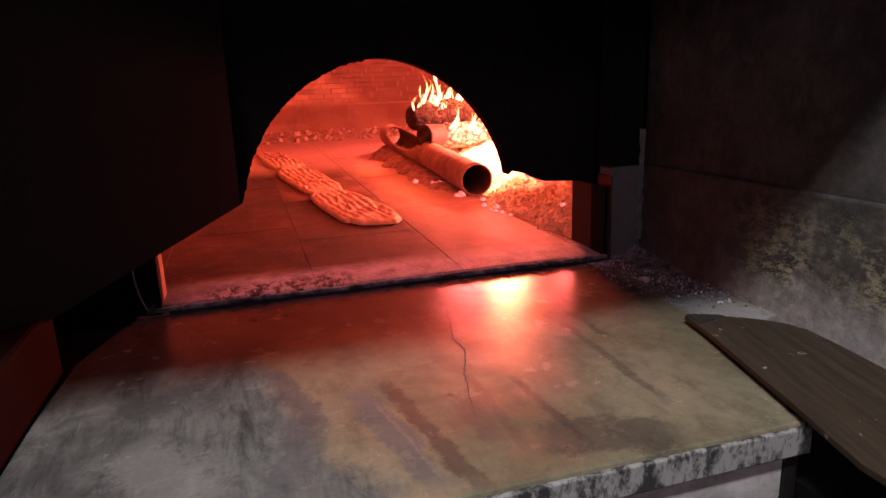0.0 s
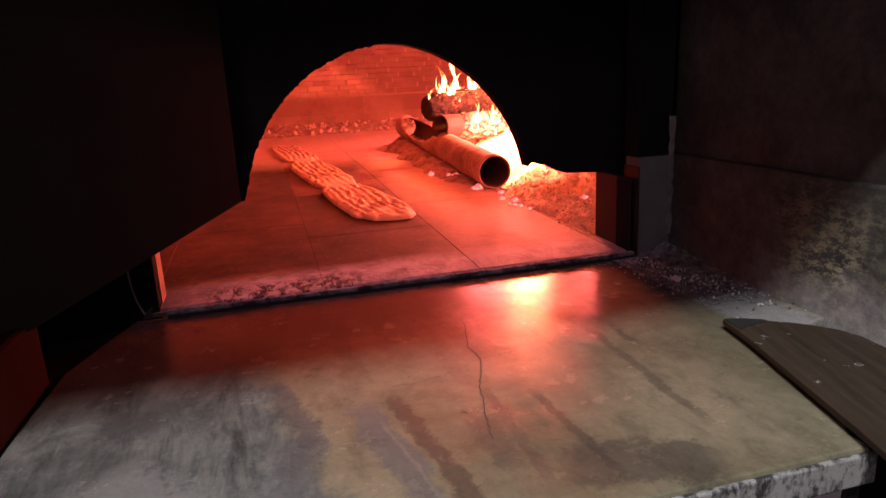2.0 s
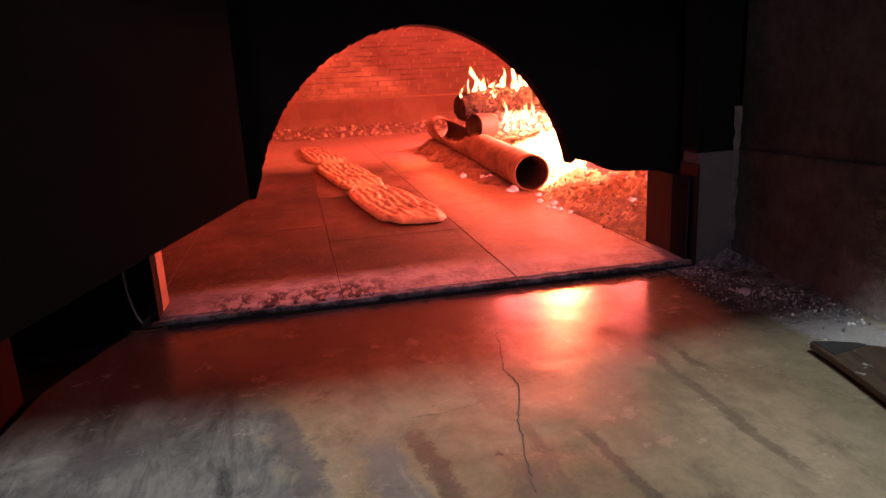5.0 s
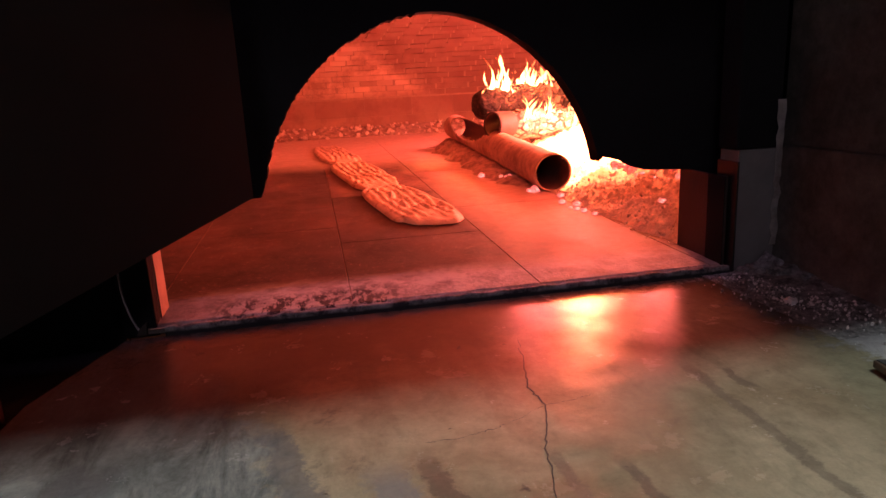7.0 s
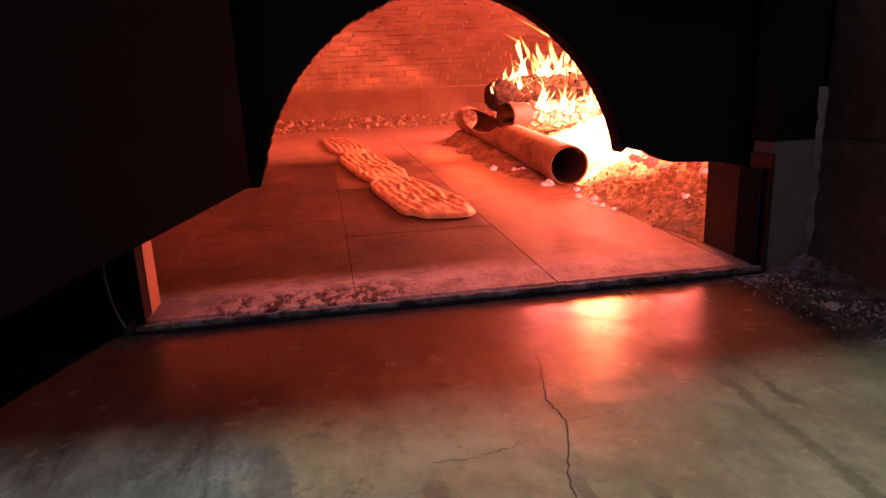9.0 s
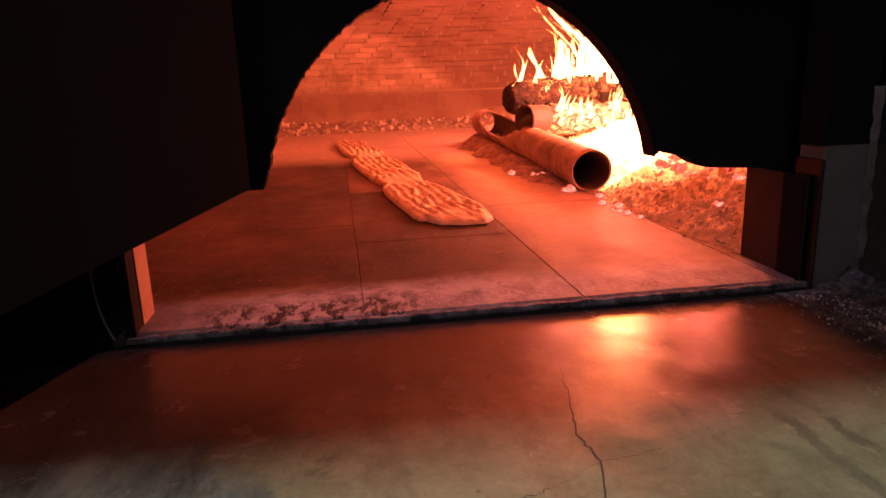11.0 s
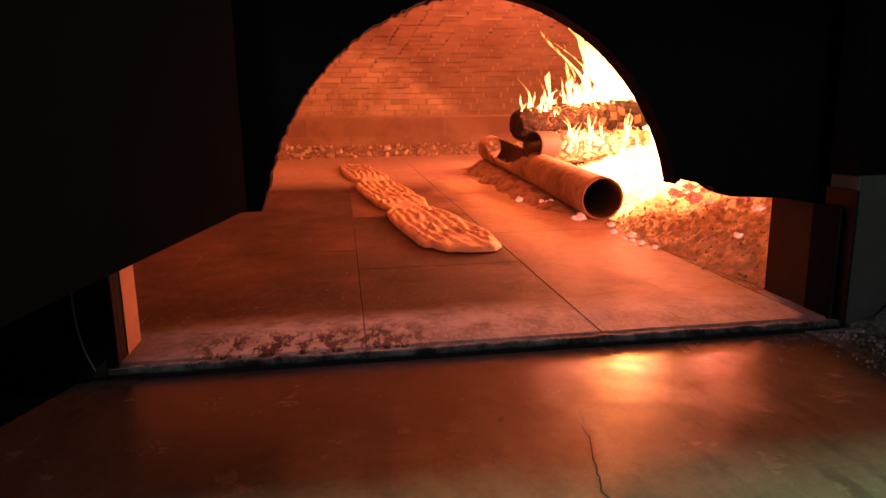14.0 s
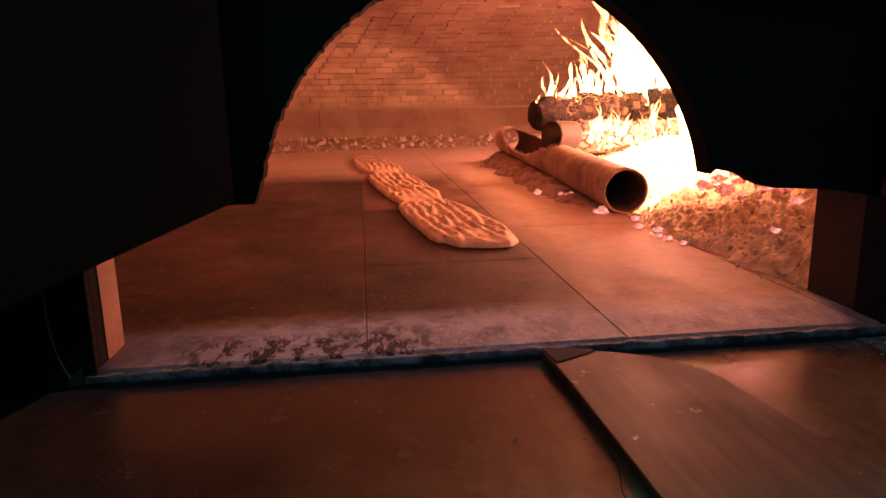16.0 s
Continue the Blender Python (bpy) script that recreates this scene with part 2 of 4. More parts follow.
def m_brick(n):
    r = n.math("FRACT", n.math("ADD", n.rnd(), n.geo.outputs["Random Per Island"]))
    base = n.mix(n.ramp(r, (0.0, 0.0), (0.90, 1.0)), (0.40, 0.28, 0.19), (0.52, 0.38, 0.26))
    base = n.mix(n.ramp(r, (0.93, 0.0), (0.95, 0.65)), base, (0.20, 0.12, 0.08))
    base = n.mix(n.ramp(n.noise(5, 6, 0.7), (0.36, 0.7), (0.52, 0.0)), base, (0.22, 0.13, 0.08))
    base = n.mix(n.ramp(n.noise(1.7, 5, 0.6), (0.48, 0.0), (0.68, 0.7)), base, (0.16, 0.09, 0.06))
    x, y, z = n.xyz()
    run = n.math("ADD", n.math("SUBTRACT", n.math("MULTIPLY", z, 0.9), n.math("MULTIPLY", x, -0.55)), n.math("MULTIPLY", n.math("SUBTRACT", n.noise(2.4, 7, 0.65), 0.5), 0.7))
    base = n.mix(n.ramp(n.math("MULTIPLY", run, 0.5), (0.31, 0.0), (0.41, 0.72), (0.54, 0.72), (0.74, 0.72)), base, (0.15, 0.075, 0.046))
    low = n.math("ADD", z, n.math("MULTIPLY", n.math("SUBTRACT", n.noise(3, 7, 0.65, stretch=(1, 1, 2.5)), 0.5), 0.22))
    base = n.mix(n.ramp(low, (0.10, 0.35), (0.28, 0.7), (0.38, 0.7), (0.46, 0.0)), base, (0.20, 0.105, 0.068))
    n.set(base, 0.85)
    n.bump(n.noise(60, 8, 0.75), 0.5, 0.01)


def m_mortar(n):
    base = n.mix(n.noise(20, 8, 0.7), (0.20, 0.13, 0.085), (0.40, 0.28, 0.19))
    n.set(base, 0.9)
    n.bump(n.noise(50, 8, 0.75), 0.5, 0.01)


def m_soot(n):
    base = n.mix(n.noise(4, 7, 0.7), (0.009, 0.009, 0.0095), (0.020, 0.020, 0.021))
    n.set(base, 0.95, Specular_IOR_Level=0.08)
    n.bump(n.noise(30, 8, 0.7), 0.3, 0.01)


def m_wing(n):
    base = n.mix(n.noise(3, 7, 0.65), (0.007, 0.0075, 0.0068), (0.020, 0.0205, 0.019))
    n.set(base, 0.75, Specular_IOR_Level=0.2)
    n.bump(n.noise(40, 6, 0.7), 0.1, 0.004)


def m_plaster(n):
    """Old plaster, cream low down where the soot has been rubbed off, smoked above."""
    x, y, z = n.xyz()
    smoke = n.noise(3.2, 8, 0.68)
    base = n.mix(n.ramp(smoke, (0.36, 0.0), (0.62, 1.0)), (0.024, 0.024, 0.022), (0.120, 0.115, 0.096))
    wob = n.math("ADD", z, n.math("MULTIPLY", n.math("SUBTRACT", n.noise(6, 8, 0.72), 0.5), 0.26))
    pale = n.ramp(wob, (0.00, 1.0), (0.11, 0.0))
    flake = n.math("MULTIPLY", n.ramp(n.noise(52, 10, 0.82, stretch=(1, 0.6, 1.3)), (0.47, 1.0), (0.52, 0.0)), n.ramp(n.noise(8, 6, 0.7), (0.42, 0.25), (0.56, 1.0)))
    fl_zone = n.ramp(wob, (0.10, 1.0), (0.30, 0.0))
    worn = n.ramp(n.math("ADD", n.math("ADD", y, 1.0), n.math("MULTIPLY", n.math("SUBTRACT", n.noise(5, 5, 0.6), 0.5), 0.3)), (0.46, 1.0), (0.64, 0.03))
    base = n.mix(n.math("MULTIPLY", n.math("MULTIPLY", flake, fl_zone), worn), base, (0.40, 0.36, 0.22))
    base = n.mix(n.math("MULTIPLY", pale, n.ramp(n.math("ADD", y, 1.0), (0.45, 1.0), (0.70, 0.15))), base, (0.46, 0.46, 0.42))
    n.set(base, 0.8)
    base = n.mix(1.0, base, n.ramp(n.noise(30, 10, 0.8), (0.3, 0.5), (0.7, 1.4)), "MULTIPLY")
    n.set(base)
    n.bump(n.noise(45, 9, 0.8), 0.6, 0.008)


def m_jamb(n):
    base = n.mix(n.noise(8, 8, 0.7), (0.10, 0.098, 0.092), (0.26, 0.25, 0.235))
    n.set(base, 0.75)
    n.bump(n.noise(60, 8, 0.75), 0.3, 0.004)


def m_cheek(n):
    base = n.mix(n.noise(7, 8, 0.7), (0.016, 0.012, 0.010), (0.046, 0.033, 0.026))
    base = n.mix(n.ramp(n.noise(18, 5, 0.6), (0.6, 0.0), (0.68, 0.9)), base, (0.03, 0.025, 0.02))
    n.set(base, 0.7)
    n.bump(n.noise(60, 8, 0.75), 0.3, 0.005)


def m_ash(n):
    base = n.mix(n.ramp(n.noise(14, 8, 0.72), (0.32, 0.0), (0.66, 1.0)), (0.42, 0.34, 0.26), (0.68, 0.58, 0.47))
    base = n.mix(n.ramp(n.noise(55, 5, 0.7), (0.62, 0.0), (0.70, 0.8)), base, (0.62, 0.58, 0.54))
    n.set(base, 0.95)
    # live coals under the ash by the fire; wide veins also stand in for firelight
    x, y, z = n.xyz()
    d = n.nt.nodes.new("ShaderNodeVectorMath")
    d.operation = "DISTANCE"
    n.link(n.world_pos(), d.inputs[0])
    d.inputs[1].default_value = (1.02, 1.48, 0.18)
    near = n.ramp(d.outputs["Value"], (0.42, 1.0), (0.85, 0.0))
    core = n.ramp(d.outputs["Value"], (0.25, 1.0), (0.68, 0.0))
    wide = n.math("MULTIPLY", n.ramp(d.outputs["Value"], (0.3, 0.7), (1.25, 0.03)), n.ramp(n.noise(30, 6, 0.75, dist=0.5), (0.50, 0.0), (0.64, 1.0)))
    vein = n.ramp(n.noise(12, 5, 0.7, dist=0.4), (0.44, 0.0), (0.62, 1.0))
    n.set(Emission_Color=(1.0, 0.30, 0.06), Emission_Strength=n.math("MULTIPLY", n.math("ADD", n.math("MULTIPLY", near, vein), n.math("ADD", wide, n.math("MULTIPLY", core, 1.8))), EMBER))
    n.bump(n.noise(70, 8, 0.85), 0.6, 0.012)


def m_dirt(n):
    base = n.mix(n.ramp(n.noise(22, 9, 0.75), (0.36, 0.0), (0.62, 1.0)), (0.19, 0.13, 0.092), (0.48, 0.36, 0.27))
    n.set(base, 0.95)
    n.bump(n.noise(80, 8, 0.8), 0.7, 0.010)


def m_bread(n):
    top = n.noise(9, 6, 0.6, stretch=(1, 1, 1))
    base = n.mix(n.ramp(top, (0.3, 0.0), (0.7, 1.0)), (0.56, 0.40, 0.25), (0.76, 0.62, 0.44))
    base = n.mix(n.ramp(n.noise(24, 6, 0.65), (0.54, 0.0), (0.70, 0.85)), base, (0.26, 0.125, 0.05))
    n.set(base, 0.6)
    n.bump(n.noise(45, 8, 0.75), 0.6, 0.008)


def m_pipe(n):
    base = n.mix(n.ramp(n.noise(6, 9, 0.72), (0.36, 0.0), (0.62, 1.0)), (0.17, 0.11, 0.075), (0.48, 0.35, 0.25))
    base = n.mix(n.ramp(n.noise(30, 6, 0.7), (0.55, 0.0), (0.7, 0.7)), base, (0.08, 0.05, 0.035))
    n.set(base, 0.7, 0.1)
    n.bump(n.noise(50, 8, 0.75), 0.3, 0.004)


def m_lining(n):
    n.set(n.mix(n.noise(14, 8, 0.7), (0.075, 0.045, 0.032), (0.17, 0.105, 0.072)), 0.85)
    n.bump(n.noise(50, 8, 0.75), 0.4, 0.004)


def m_char(n):
    mp = n.nt.nodes.new("ShaderNodeMapping")
    mp.inputs["Scale"].default_value = (1, 1, 0.5)
    n.link(n.co, mp.inputs[0])
    v = n.voronoi(27, "DISTANCE_TO_EDGE", mp.outputs[0])
    base = n.mix(n.ramp(n.noise(22, 10, 0.78), (0.46, 0.0), (0.66, 1.0)), (0.010, 0.007, 0.006), (0.13, 0.075, 0.046))
    base = n.mix(n.ramp(v, (0.05, 0.95), (0.16, 0.0)), base, (0.012, 0.008, 0.006))
    n.set(base, 0.85)
    crack = n.ramp(v, (0.0, 1.0), (0.035, 0.0))
    hot = n.ramp(n.noise(4.5, 3, 0.5), (0.56, 0.0), (0.72, 1.0))
    n.set(Emission_Color=(1.0, 0.34, 0.07), Emission_Strength=n.math("MULTIPLY", n.math("MULTIPLY", crack, hot), EMBER * 1.2))
    n.bump(n.math("ADD", n.math("MINIMUM", v, 0.12), n.math("MULTIPLY", n.noise(60, 8, 0.8), 0.35)), 0.9, 0.02)


def m_ashlog(n):
    """Burnt-through wood: pale ashen blocks between dark cracks that glow deep down."""
    mp = n.nt.nodes.new("ShaderNodeMapping")
    mp.inputs["Scale"].default_value = (1, 1, 0.62)
    n.link(n.co, mp.inputs[0])
    v = n.voronoi(22, "DISTANCE_TO_EDGE", mp.outputs[0])
    base = n.mix(n.ramp(n.noise(16, 10, 0.78, co=n.co), (0.36, 0.0), (0.60, 1.0)), (0.14, 0.09, 0.06), (0.62, 0.50, 0.38))
    base = n.mix(n.ramp(v, (0.05, 0.95), (0.15, 0.0)), base, (0.018, 0.011, 0.008))
    n.set(base, 0.9)
    hot = n.ramp(n.noise(4.5, 3, 0.5), (0.50, 0.0), (0.66, 1.0))
    n.set(Emission_Color=(1.0, 0.34, 0.07), Emission_Strength=n.math("MULTIPLY", n.math("MULTIPLY", n.ramp(v, (0.0, 1.0), (0.04, 0.0)), hot), EMBER))
    n.bump(n.math("ADD", n.math("MINIMUM", v, 0.14), n.math("MULTIPLY", n.noise(60, 8, 0.8), 0.3)), 0.9, 0.025)


def gas(n, level, thin, scale):
    """Thin burning gas: hot pale root, orange tip, torn into see-through strands."""
    n.nt.nodes.remove(n.b)
    em = n.nt.nodes.new("ShaderNodeEmission")
    tr = n.nt.nodes.new("ShaderNodeBsdfTransparent")
    mx = n.nt.nodes.new("ShaderNodeMixShader")
    gen = n.nt.nodes.new("ShaderNodeTexCoord").outputs["Generated"]
    gx, gy, gz = n.xyz(gen)
    gz = n.math("ADD", gz, n.math("MULTIPLY", n.math("SUBTRACT", n.noise(12, 3, 0.6, co=n.co), 0.5), 0.5))
    n.link(n.ramp(gz, (0.0, (1.0, 0.56, 0.17)), (0.5, (1.0, 0.45, 0.10)), (1.0, (1.0, 0.30, 0.04))), em.inputs[0])
    n.link(n.math("MULTIPLY", n.ramp(gz, (0.05, 1.0), (0.5, 0.60), (1.0, 0.22)), level), em.inputs[1])
    strand = n.noise(scale, 5, 0.6, co=n.co, stretch=(1, 1, 0.30), dist=0.8)
    torn = n.math("SUBTRACT", strand, n.math("MULTIPLY", n.ramp(gz, (0.45, 0.0), (1.0, 1.0)), 0.10))
    n.link(n.math("MULTIPLY", n.ramp(torn, (thin, 0.0), (thin + 0.14, 1.0)), 0.93), mx.inputs[0])
    n.link(tr.outputs[0], mx.inputs[1])
    n.link(em.outputs[0], mx.inputs[2])
    n.link(mx.outputs[0], n.out.inputs[0])


def m_charblock(n):
    r = n.math("FRACT", n.math("ADD", n.rnd(), n.math("MULTIPLY", n.noise(9, 5, 0.7), 0.5)))
    n.set(n.mix(n.ramp(r, (0.3, 0.0), (0.9, 1.0)), (0.014, 0.010, 0.008), (0.20, 0.125, 0.08)), 0.9)
    n.bump(n.noise(70, 8, 0.8), 0.7, 0.008)


def m_ashblock(n):
    r = n.math("FRACT", n.math("ADD", n.rnd(), n.math("MULTIPLY", n.noise(9, 5, 0.7), 0.5)))
    n.set(n.mix(n.ramp(r, (0.1, 0.0), (0.8, 1.0)), (0.07, 0.045, 0.030), (0.36, 0.27, 0.19)), 0.9)
    n.bump(n.noise(70, 8, 0.8), 0.7, 0.008)


def m_flame(n):
    gas(n, FLAME * 1.2, 0.41, 34)


def m_blaze(n):
    gas(n, FLAME * 1.5, 0.45, 9)


def m_redcoal(n):
    """Rose-red coal with an ashen skin."""
    hot = n.noise(22, 6, 0.7, co=n.co, dist=0.4)
    n.set(n.mix(n.ramp(hot, (0.45, 0.0), (0.6, 1.0)), (0.70, 0.52, 0.46), (0.34, 0.24, 0.19)), 0.9)
    n.set(Emission_Color=(1.0, 0.17, 0.10), Emission_Strength=n.math("MULTIPLY", n.ramp(hot, (0.38, 1.0), (0.56, 0.05)), EMBER * 0.13))
    n.bump(n.noise(50, 6, 0.7, co=n.co), 0.7, 0.012)


def m_coal(n):
    hot = n.noise(40, 5, 0.7, co=n.co)
    n.set(n.mix(n.ramp(hot, (0.4, 0.0), (0.6, 1.0)), (0.72, 0.60, 0.54), (0.40, 0.30, 0.25)), 0.9)
    n.set(Emission_Color=(1.0, 0.30, 0.17), Emission_Strength=n.math("MULTIPLY", n.ramp(hot, (0.38, 0.5), (0.46, 0.14), (0.58, 1.0)), EMBER * 0.20))
    n.bump(n.noise(60, 5, 0.7, co=n.co), 0.6, 0.01)


def m_peel(n):
    grain = n.noise(6, 7, 0.65, co=n.co, stretch=(9, 0.6, 1))
    base = n.mix(n.ramp(grain, (0.3, 0.0), (0.7, 1.0)), (0.034, 0.018, 0.011), (0.090, 0.048, 0.028))
    base = n.mix(n.ramp(n.noise(26, 7, 0.75, co=n.co), (0.635, 0.0), (0.67, 0.85)), base, (0.50, 0.44, 0.36))
    n.set(base, n.ramp(n.noise(7, 5), (0.3, 0.60), (0.7, 0.8)), Specular_IOR_Level=0.3)
    n.bump(grain, 0.15, 0.003)


def m_tip(n):
    n.set(n.mix(n.noise(20, 7, 0.7, co=n.co), (0.012, 0.011, 0.010), (0.045, 0.044, 0.042)), 0.9, Specular_IOR_Level=0.15)
    n.bump(n.noise(60, 6, 0.7, co=n.co), 0.2, 0.003)


def m_crack(n):
    n.set((0.03, 0.024, 0.02), 0.9)


def m_iron(n):
    base = n.mix(n.noise(12, 7, 0.7), (0.02, 0.02, 0.02), (0.06, 0.055, 0.05))
    n.set(base, 0.45, 0.6)
    n.bump(n.noise(60, 8, 0.7), 0.2, 0.003)


def m_redwall(n):
    base = n.mix(n.noise(5, 7, 0.7), (0.006, 0.003, 0.0025), (0.018, 0.007, 0.0055))
    n.set(base, 0.9, Specular_IOR_Level=0.04)
    n.bump(n.noise(30, 6, 0.7), 0.15, 0.004)


def m_crumb(n):
    r = n.geo.outputs["Random Per Island"]
    n.set(n.ramp(r, (0.0, (0.05, 0.05, 0.05)), (0.4, (0.26, 0.26, 0.25)), (1.0, (0.80, 0.80, 0.77))), 0.9)


def m_lump(n):
    r = n.geo.outputs["Random Per Island"]
    n.set(n.ramp(r, (0.0, (0.40, 0.31, 0.24)), (0.12, (0.48, 0.39, 0.30)), (0.80, (0.62, 0.53, 0.43)), (1.0, (0.78, 0.74, 0.68))), 0.95)


def m_drift(n):
    base = n.mix(n.ramp(n.noise(40, 8, 0.8), (0.40, 0.0), (0.66, 1.0)), (0.055, 0.056, 0.055), (0.36, 0.37, 0.36))
    n.set(base, 0.95)
    n.bump(n.noise(110, 8, 0.8), 0.6, 0.006)


def m_steel(n):
    n.set(n.mix(n.noise(30, 6, 0.7), (0.25, 0.24, 0.22), (0.5, 0.49, 0.47)), 0.35, 1.0)


def m_sillsoot(n):
    base = n.mix(n.ramp(n.noise(26, 8, 0.78), (0.42, 0.0), (0.60, 1.0)), (0.030, 0.029, 0.028), (0.30, 0.29, 0.27))
    x, y, z = n.xyz()
    # dark gap against the slab painted as a near-black line along the foot
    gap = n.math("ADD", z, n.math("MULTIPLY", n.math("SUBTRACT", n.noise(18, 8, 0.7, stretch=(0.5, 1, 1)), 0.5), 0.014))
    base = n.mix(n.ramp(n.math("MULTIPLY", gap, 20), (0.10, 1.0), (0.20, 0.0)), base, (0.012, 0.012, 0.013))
    n.set(base, 0.9)
    n.bump(n.noise(120, 8, 0.8), 0.6, 0.005)


def m_whitewash(n):
    base = n.mix(n.ramp(n.noise(9, 8, 0.72), (0.35, 0.0), (0.6, 1.0)), (0.26, 0.25, 0.22), (0.60, 0.59, 0.55))
    n.set(base, 0.8)
    n.bump(n.noise(40, 8, 0.75), 0.4, 0.006)


def m_slab_edge(n):
    base = n.mix(n.ramp(n.noise(24, 8, 0.75, stretch=(1, 1, 0.5)), (0.46, 0.0), (0.56, 1.0)), (0.045, 0.045, 0.042), (0.36, 0.36, 0.33))
    n.set(base, 0.6)
    n.bump(n.noise(40, 8, 0.75), 0.4, 0.005)


MAT = {name[2:]: material(name[2:], f) for name, f in (
    ("m_slab", m_slab), ("m_tile", m_tile), ("m_tile_old", m_tile_old), ("m_brick", m_brick), ("m_mortar", m_mortar), ("m_soot", m_soot), ("m_wing", m_wing), ("m_plaster", m_plaster), ("m_jamb", m_jamb),
    ("m_cheek", m_cheek), ("m_ash", m_ash), ("m_bread", m_bread), ("m_dirt", m_dirt), ("m_pipe", m_pipe), ("m_lining", m_lining), ("m_char", m_char), ("m_ashlog", m_ashlog), ("m_charblock", m_charblock), ("m_ashblock", m_ashblock), ("m_blaze", m_blaze), ("m_redcoal", m_redcoal), ("m_flame", m_flame), ("m_coal", m_coal), ("m_peel", m_peel), ("m_crack", m_crack), ("m_tip", m_tip),
    ("m_iron", m_iron), ("m_crumb", m_crumb), ("m_drift", m_drift), ("m_steel", m_steel), ("m_lump", m_lump), ("m_sillsoot", m_sillsoot), ("m_redwall", m_redwall), ("m_whitewash", m_whitewash), ("m_slab_edge", m_slab_edge))}


# ---- mesh helpers ----
def mesh_ob(name, bm, mat, parent=None, label="", smooth=False):
    me = bpy.data.meshes.new(name)
    bmesh.ops.recalc_face_normals(bm, faces=bm.faces[:])
    bm.to_mesh(me)
    bm.free()
    me.materials.append(MAT[mat] if isinstance(mat, str) else mat)
    if smooth:
        me.polygons.foreach_set("use_smooth", [True] * len(me.polygons))
    ob = new(name, me)
    if parent:
        ob.parent = parent
    if label:
        tagged(ob, label)
    return ob


def part(name, bm, mat, parent, label="", smooth=False):
    return mesh_ob(name, bm, mat, parent, label, smooth)


def empty(name, place=(0, 0, 0)):
    ob = new(name)
    ob.location = place
    ob.empty_display_size = 0.1
    return ob


def box(x0, x1, y0, y1, z0, z1, bevel=0.0, seg=2):
    bm = bmesh.new()
    bmesh.ops.create_cube(bm, size=1, matrix=Matrix.LocRotScale(((x0 + x1) / 2, (y0 + y1) / 2, (z0 + z1) / 2), None, (x1 - x0, y1 - y0, z1 - z0)))
    if bevel:
        bmesh.ops.bevel(bm, geom=bm.edges[:], offset=bevel, segments=seg, profile=0.5, affect="EDGES")
    return bm


def prism(points, lift, bevel=0.0):
    """A polygon (3D points in one plane) pushed along the vector lift."""
    bm = bmesh.new()
    f = bm.faces.new([bm.verts.new(p) for p in points])
    ext = bmesh.ops.extrude_face_region(bm, geom=[f])
    bmesh.ops.translate(bm, verts=[v for v in ext["geom"] if isinstance(v, bmesh.types.BMVert)], vec=lift)
    if bevel:
        bmesh.ops.bevel(bm, geom=bm.edges[:], offset=bevel, segments=2, profile=0.5, affect="EDGES")
    return bm


def sheet(nx, ny, place):
    """A grid surface: place(u, v) gives the point for u, v in 0..1."""
    bm = bmesh.new()
    vs = [[bm.verts.new(place(i / nx, j / ny)) for j in range(ny + 1)] for i in range(nx + 1)]
    for i in range(nx):
        for j in range(ny):
            bm.faces.new((vs[i][j], vs[i + 1][j], vs[i + 1][j + 1], vs[i][j + 1]))
    return bm


def fbm(p, scale, octaves=4):
    return noise.fractal(Vector(p) * scale, 1.0, 2.0, octaves)


def floor_z(y):
    """The oven floor climbs gently towards the back."""
    return 0.018 + 0.018 * max(y, 0.0)


# ---- hearth front: slab, base, walls, hood ----
slab = tagged(empty("marble_slab"), "worn pale marble work slab, floured and cracked, before the oven mouth", "slab", kind="structure")


def slab_top():
    xs = [(-0.868, -0.0115), (0.585, -0.0115), (0.585, -0.58), (0.40, -0.64), (0.290, -0.90), (0.253, -0.955), (0.252, -0.992), (-0.971, -0.992), (-0.967, -0.55), (-0.955, -0.28)]
    return prism([(x, y, -0.052) for x, y in xs], (0, 0, 0.052), 0.006)


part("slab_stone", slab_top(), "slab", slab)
part("slab_front_edge", box(-0.970, 0.256, -1.001, -0.9905, -0.054, -0.006, 0.003), "slab_edge", slab, "chipped blackened front edge of the slab")


def crack_line(points, width, z=0.0006):
    bm = bmesh.new()
    rows = []
    for i, (x, y) in enumerate(points):
        w = width * (0.4 + 0.6 * math.sin(math.pi * (i + 0.5) / len(points)))
        rows.append((bm.verts.new((x - w, y, z)), bm.verts.new((x + w, y + 0.001, z))))
    for a, b in zip(rows, rows[1:]):
        bm.faces.new((a[0], a[1], b[1], b[0]))
    return bm


def jag(points, n, amount, seed):
    rng = random.Random(seed)
    out = []
    for (x0, y0), (x1, y1) in zip(points, points[1:]):
        for k in range(n):
            f = k / n
            out.append((x0 + (x1 - x0) * f + rng.uniform(-amount, amount), y0 + (y1 - y0) * f + rng.uniform(-amount, amount)))
    return out + [points[-1]]


part("crack", crack_line(jag([(-0.124, -0.255), (-0.153, -0.375), (-0.171, -0.45), (-0.165, -0.512), (-0.197, -0.60), (-0.224, -0.70), (-0.241, -0.795)], 8, 0.003, 3), 0.0014), "crack", slab, "dark crack across the slab")
part("crack", crack_line(jag([(-0.168, -0.515), (-0.243, -0.552), (-0.286, -0.566), (-0.352, -0.567)], 9, 0.003, 5), 0.0010), "crack", slab)
part("crack", crack_line(jag([(0.165, -0.10), (0.185, -0.16)], 9, 0.002, 7), 0.0010), "crack", slab)

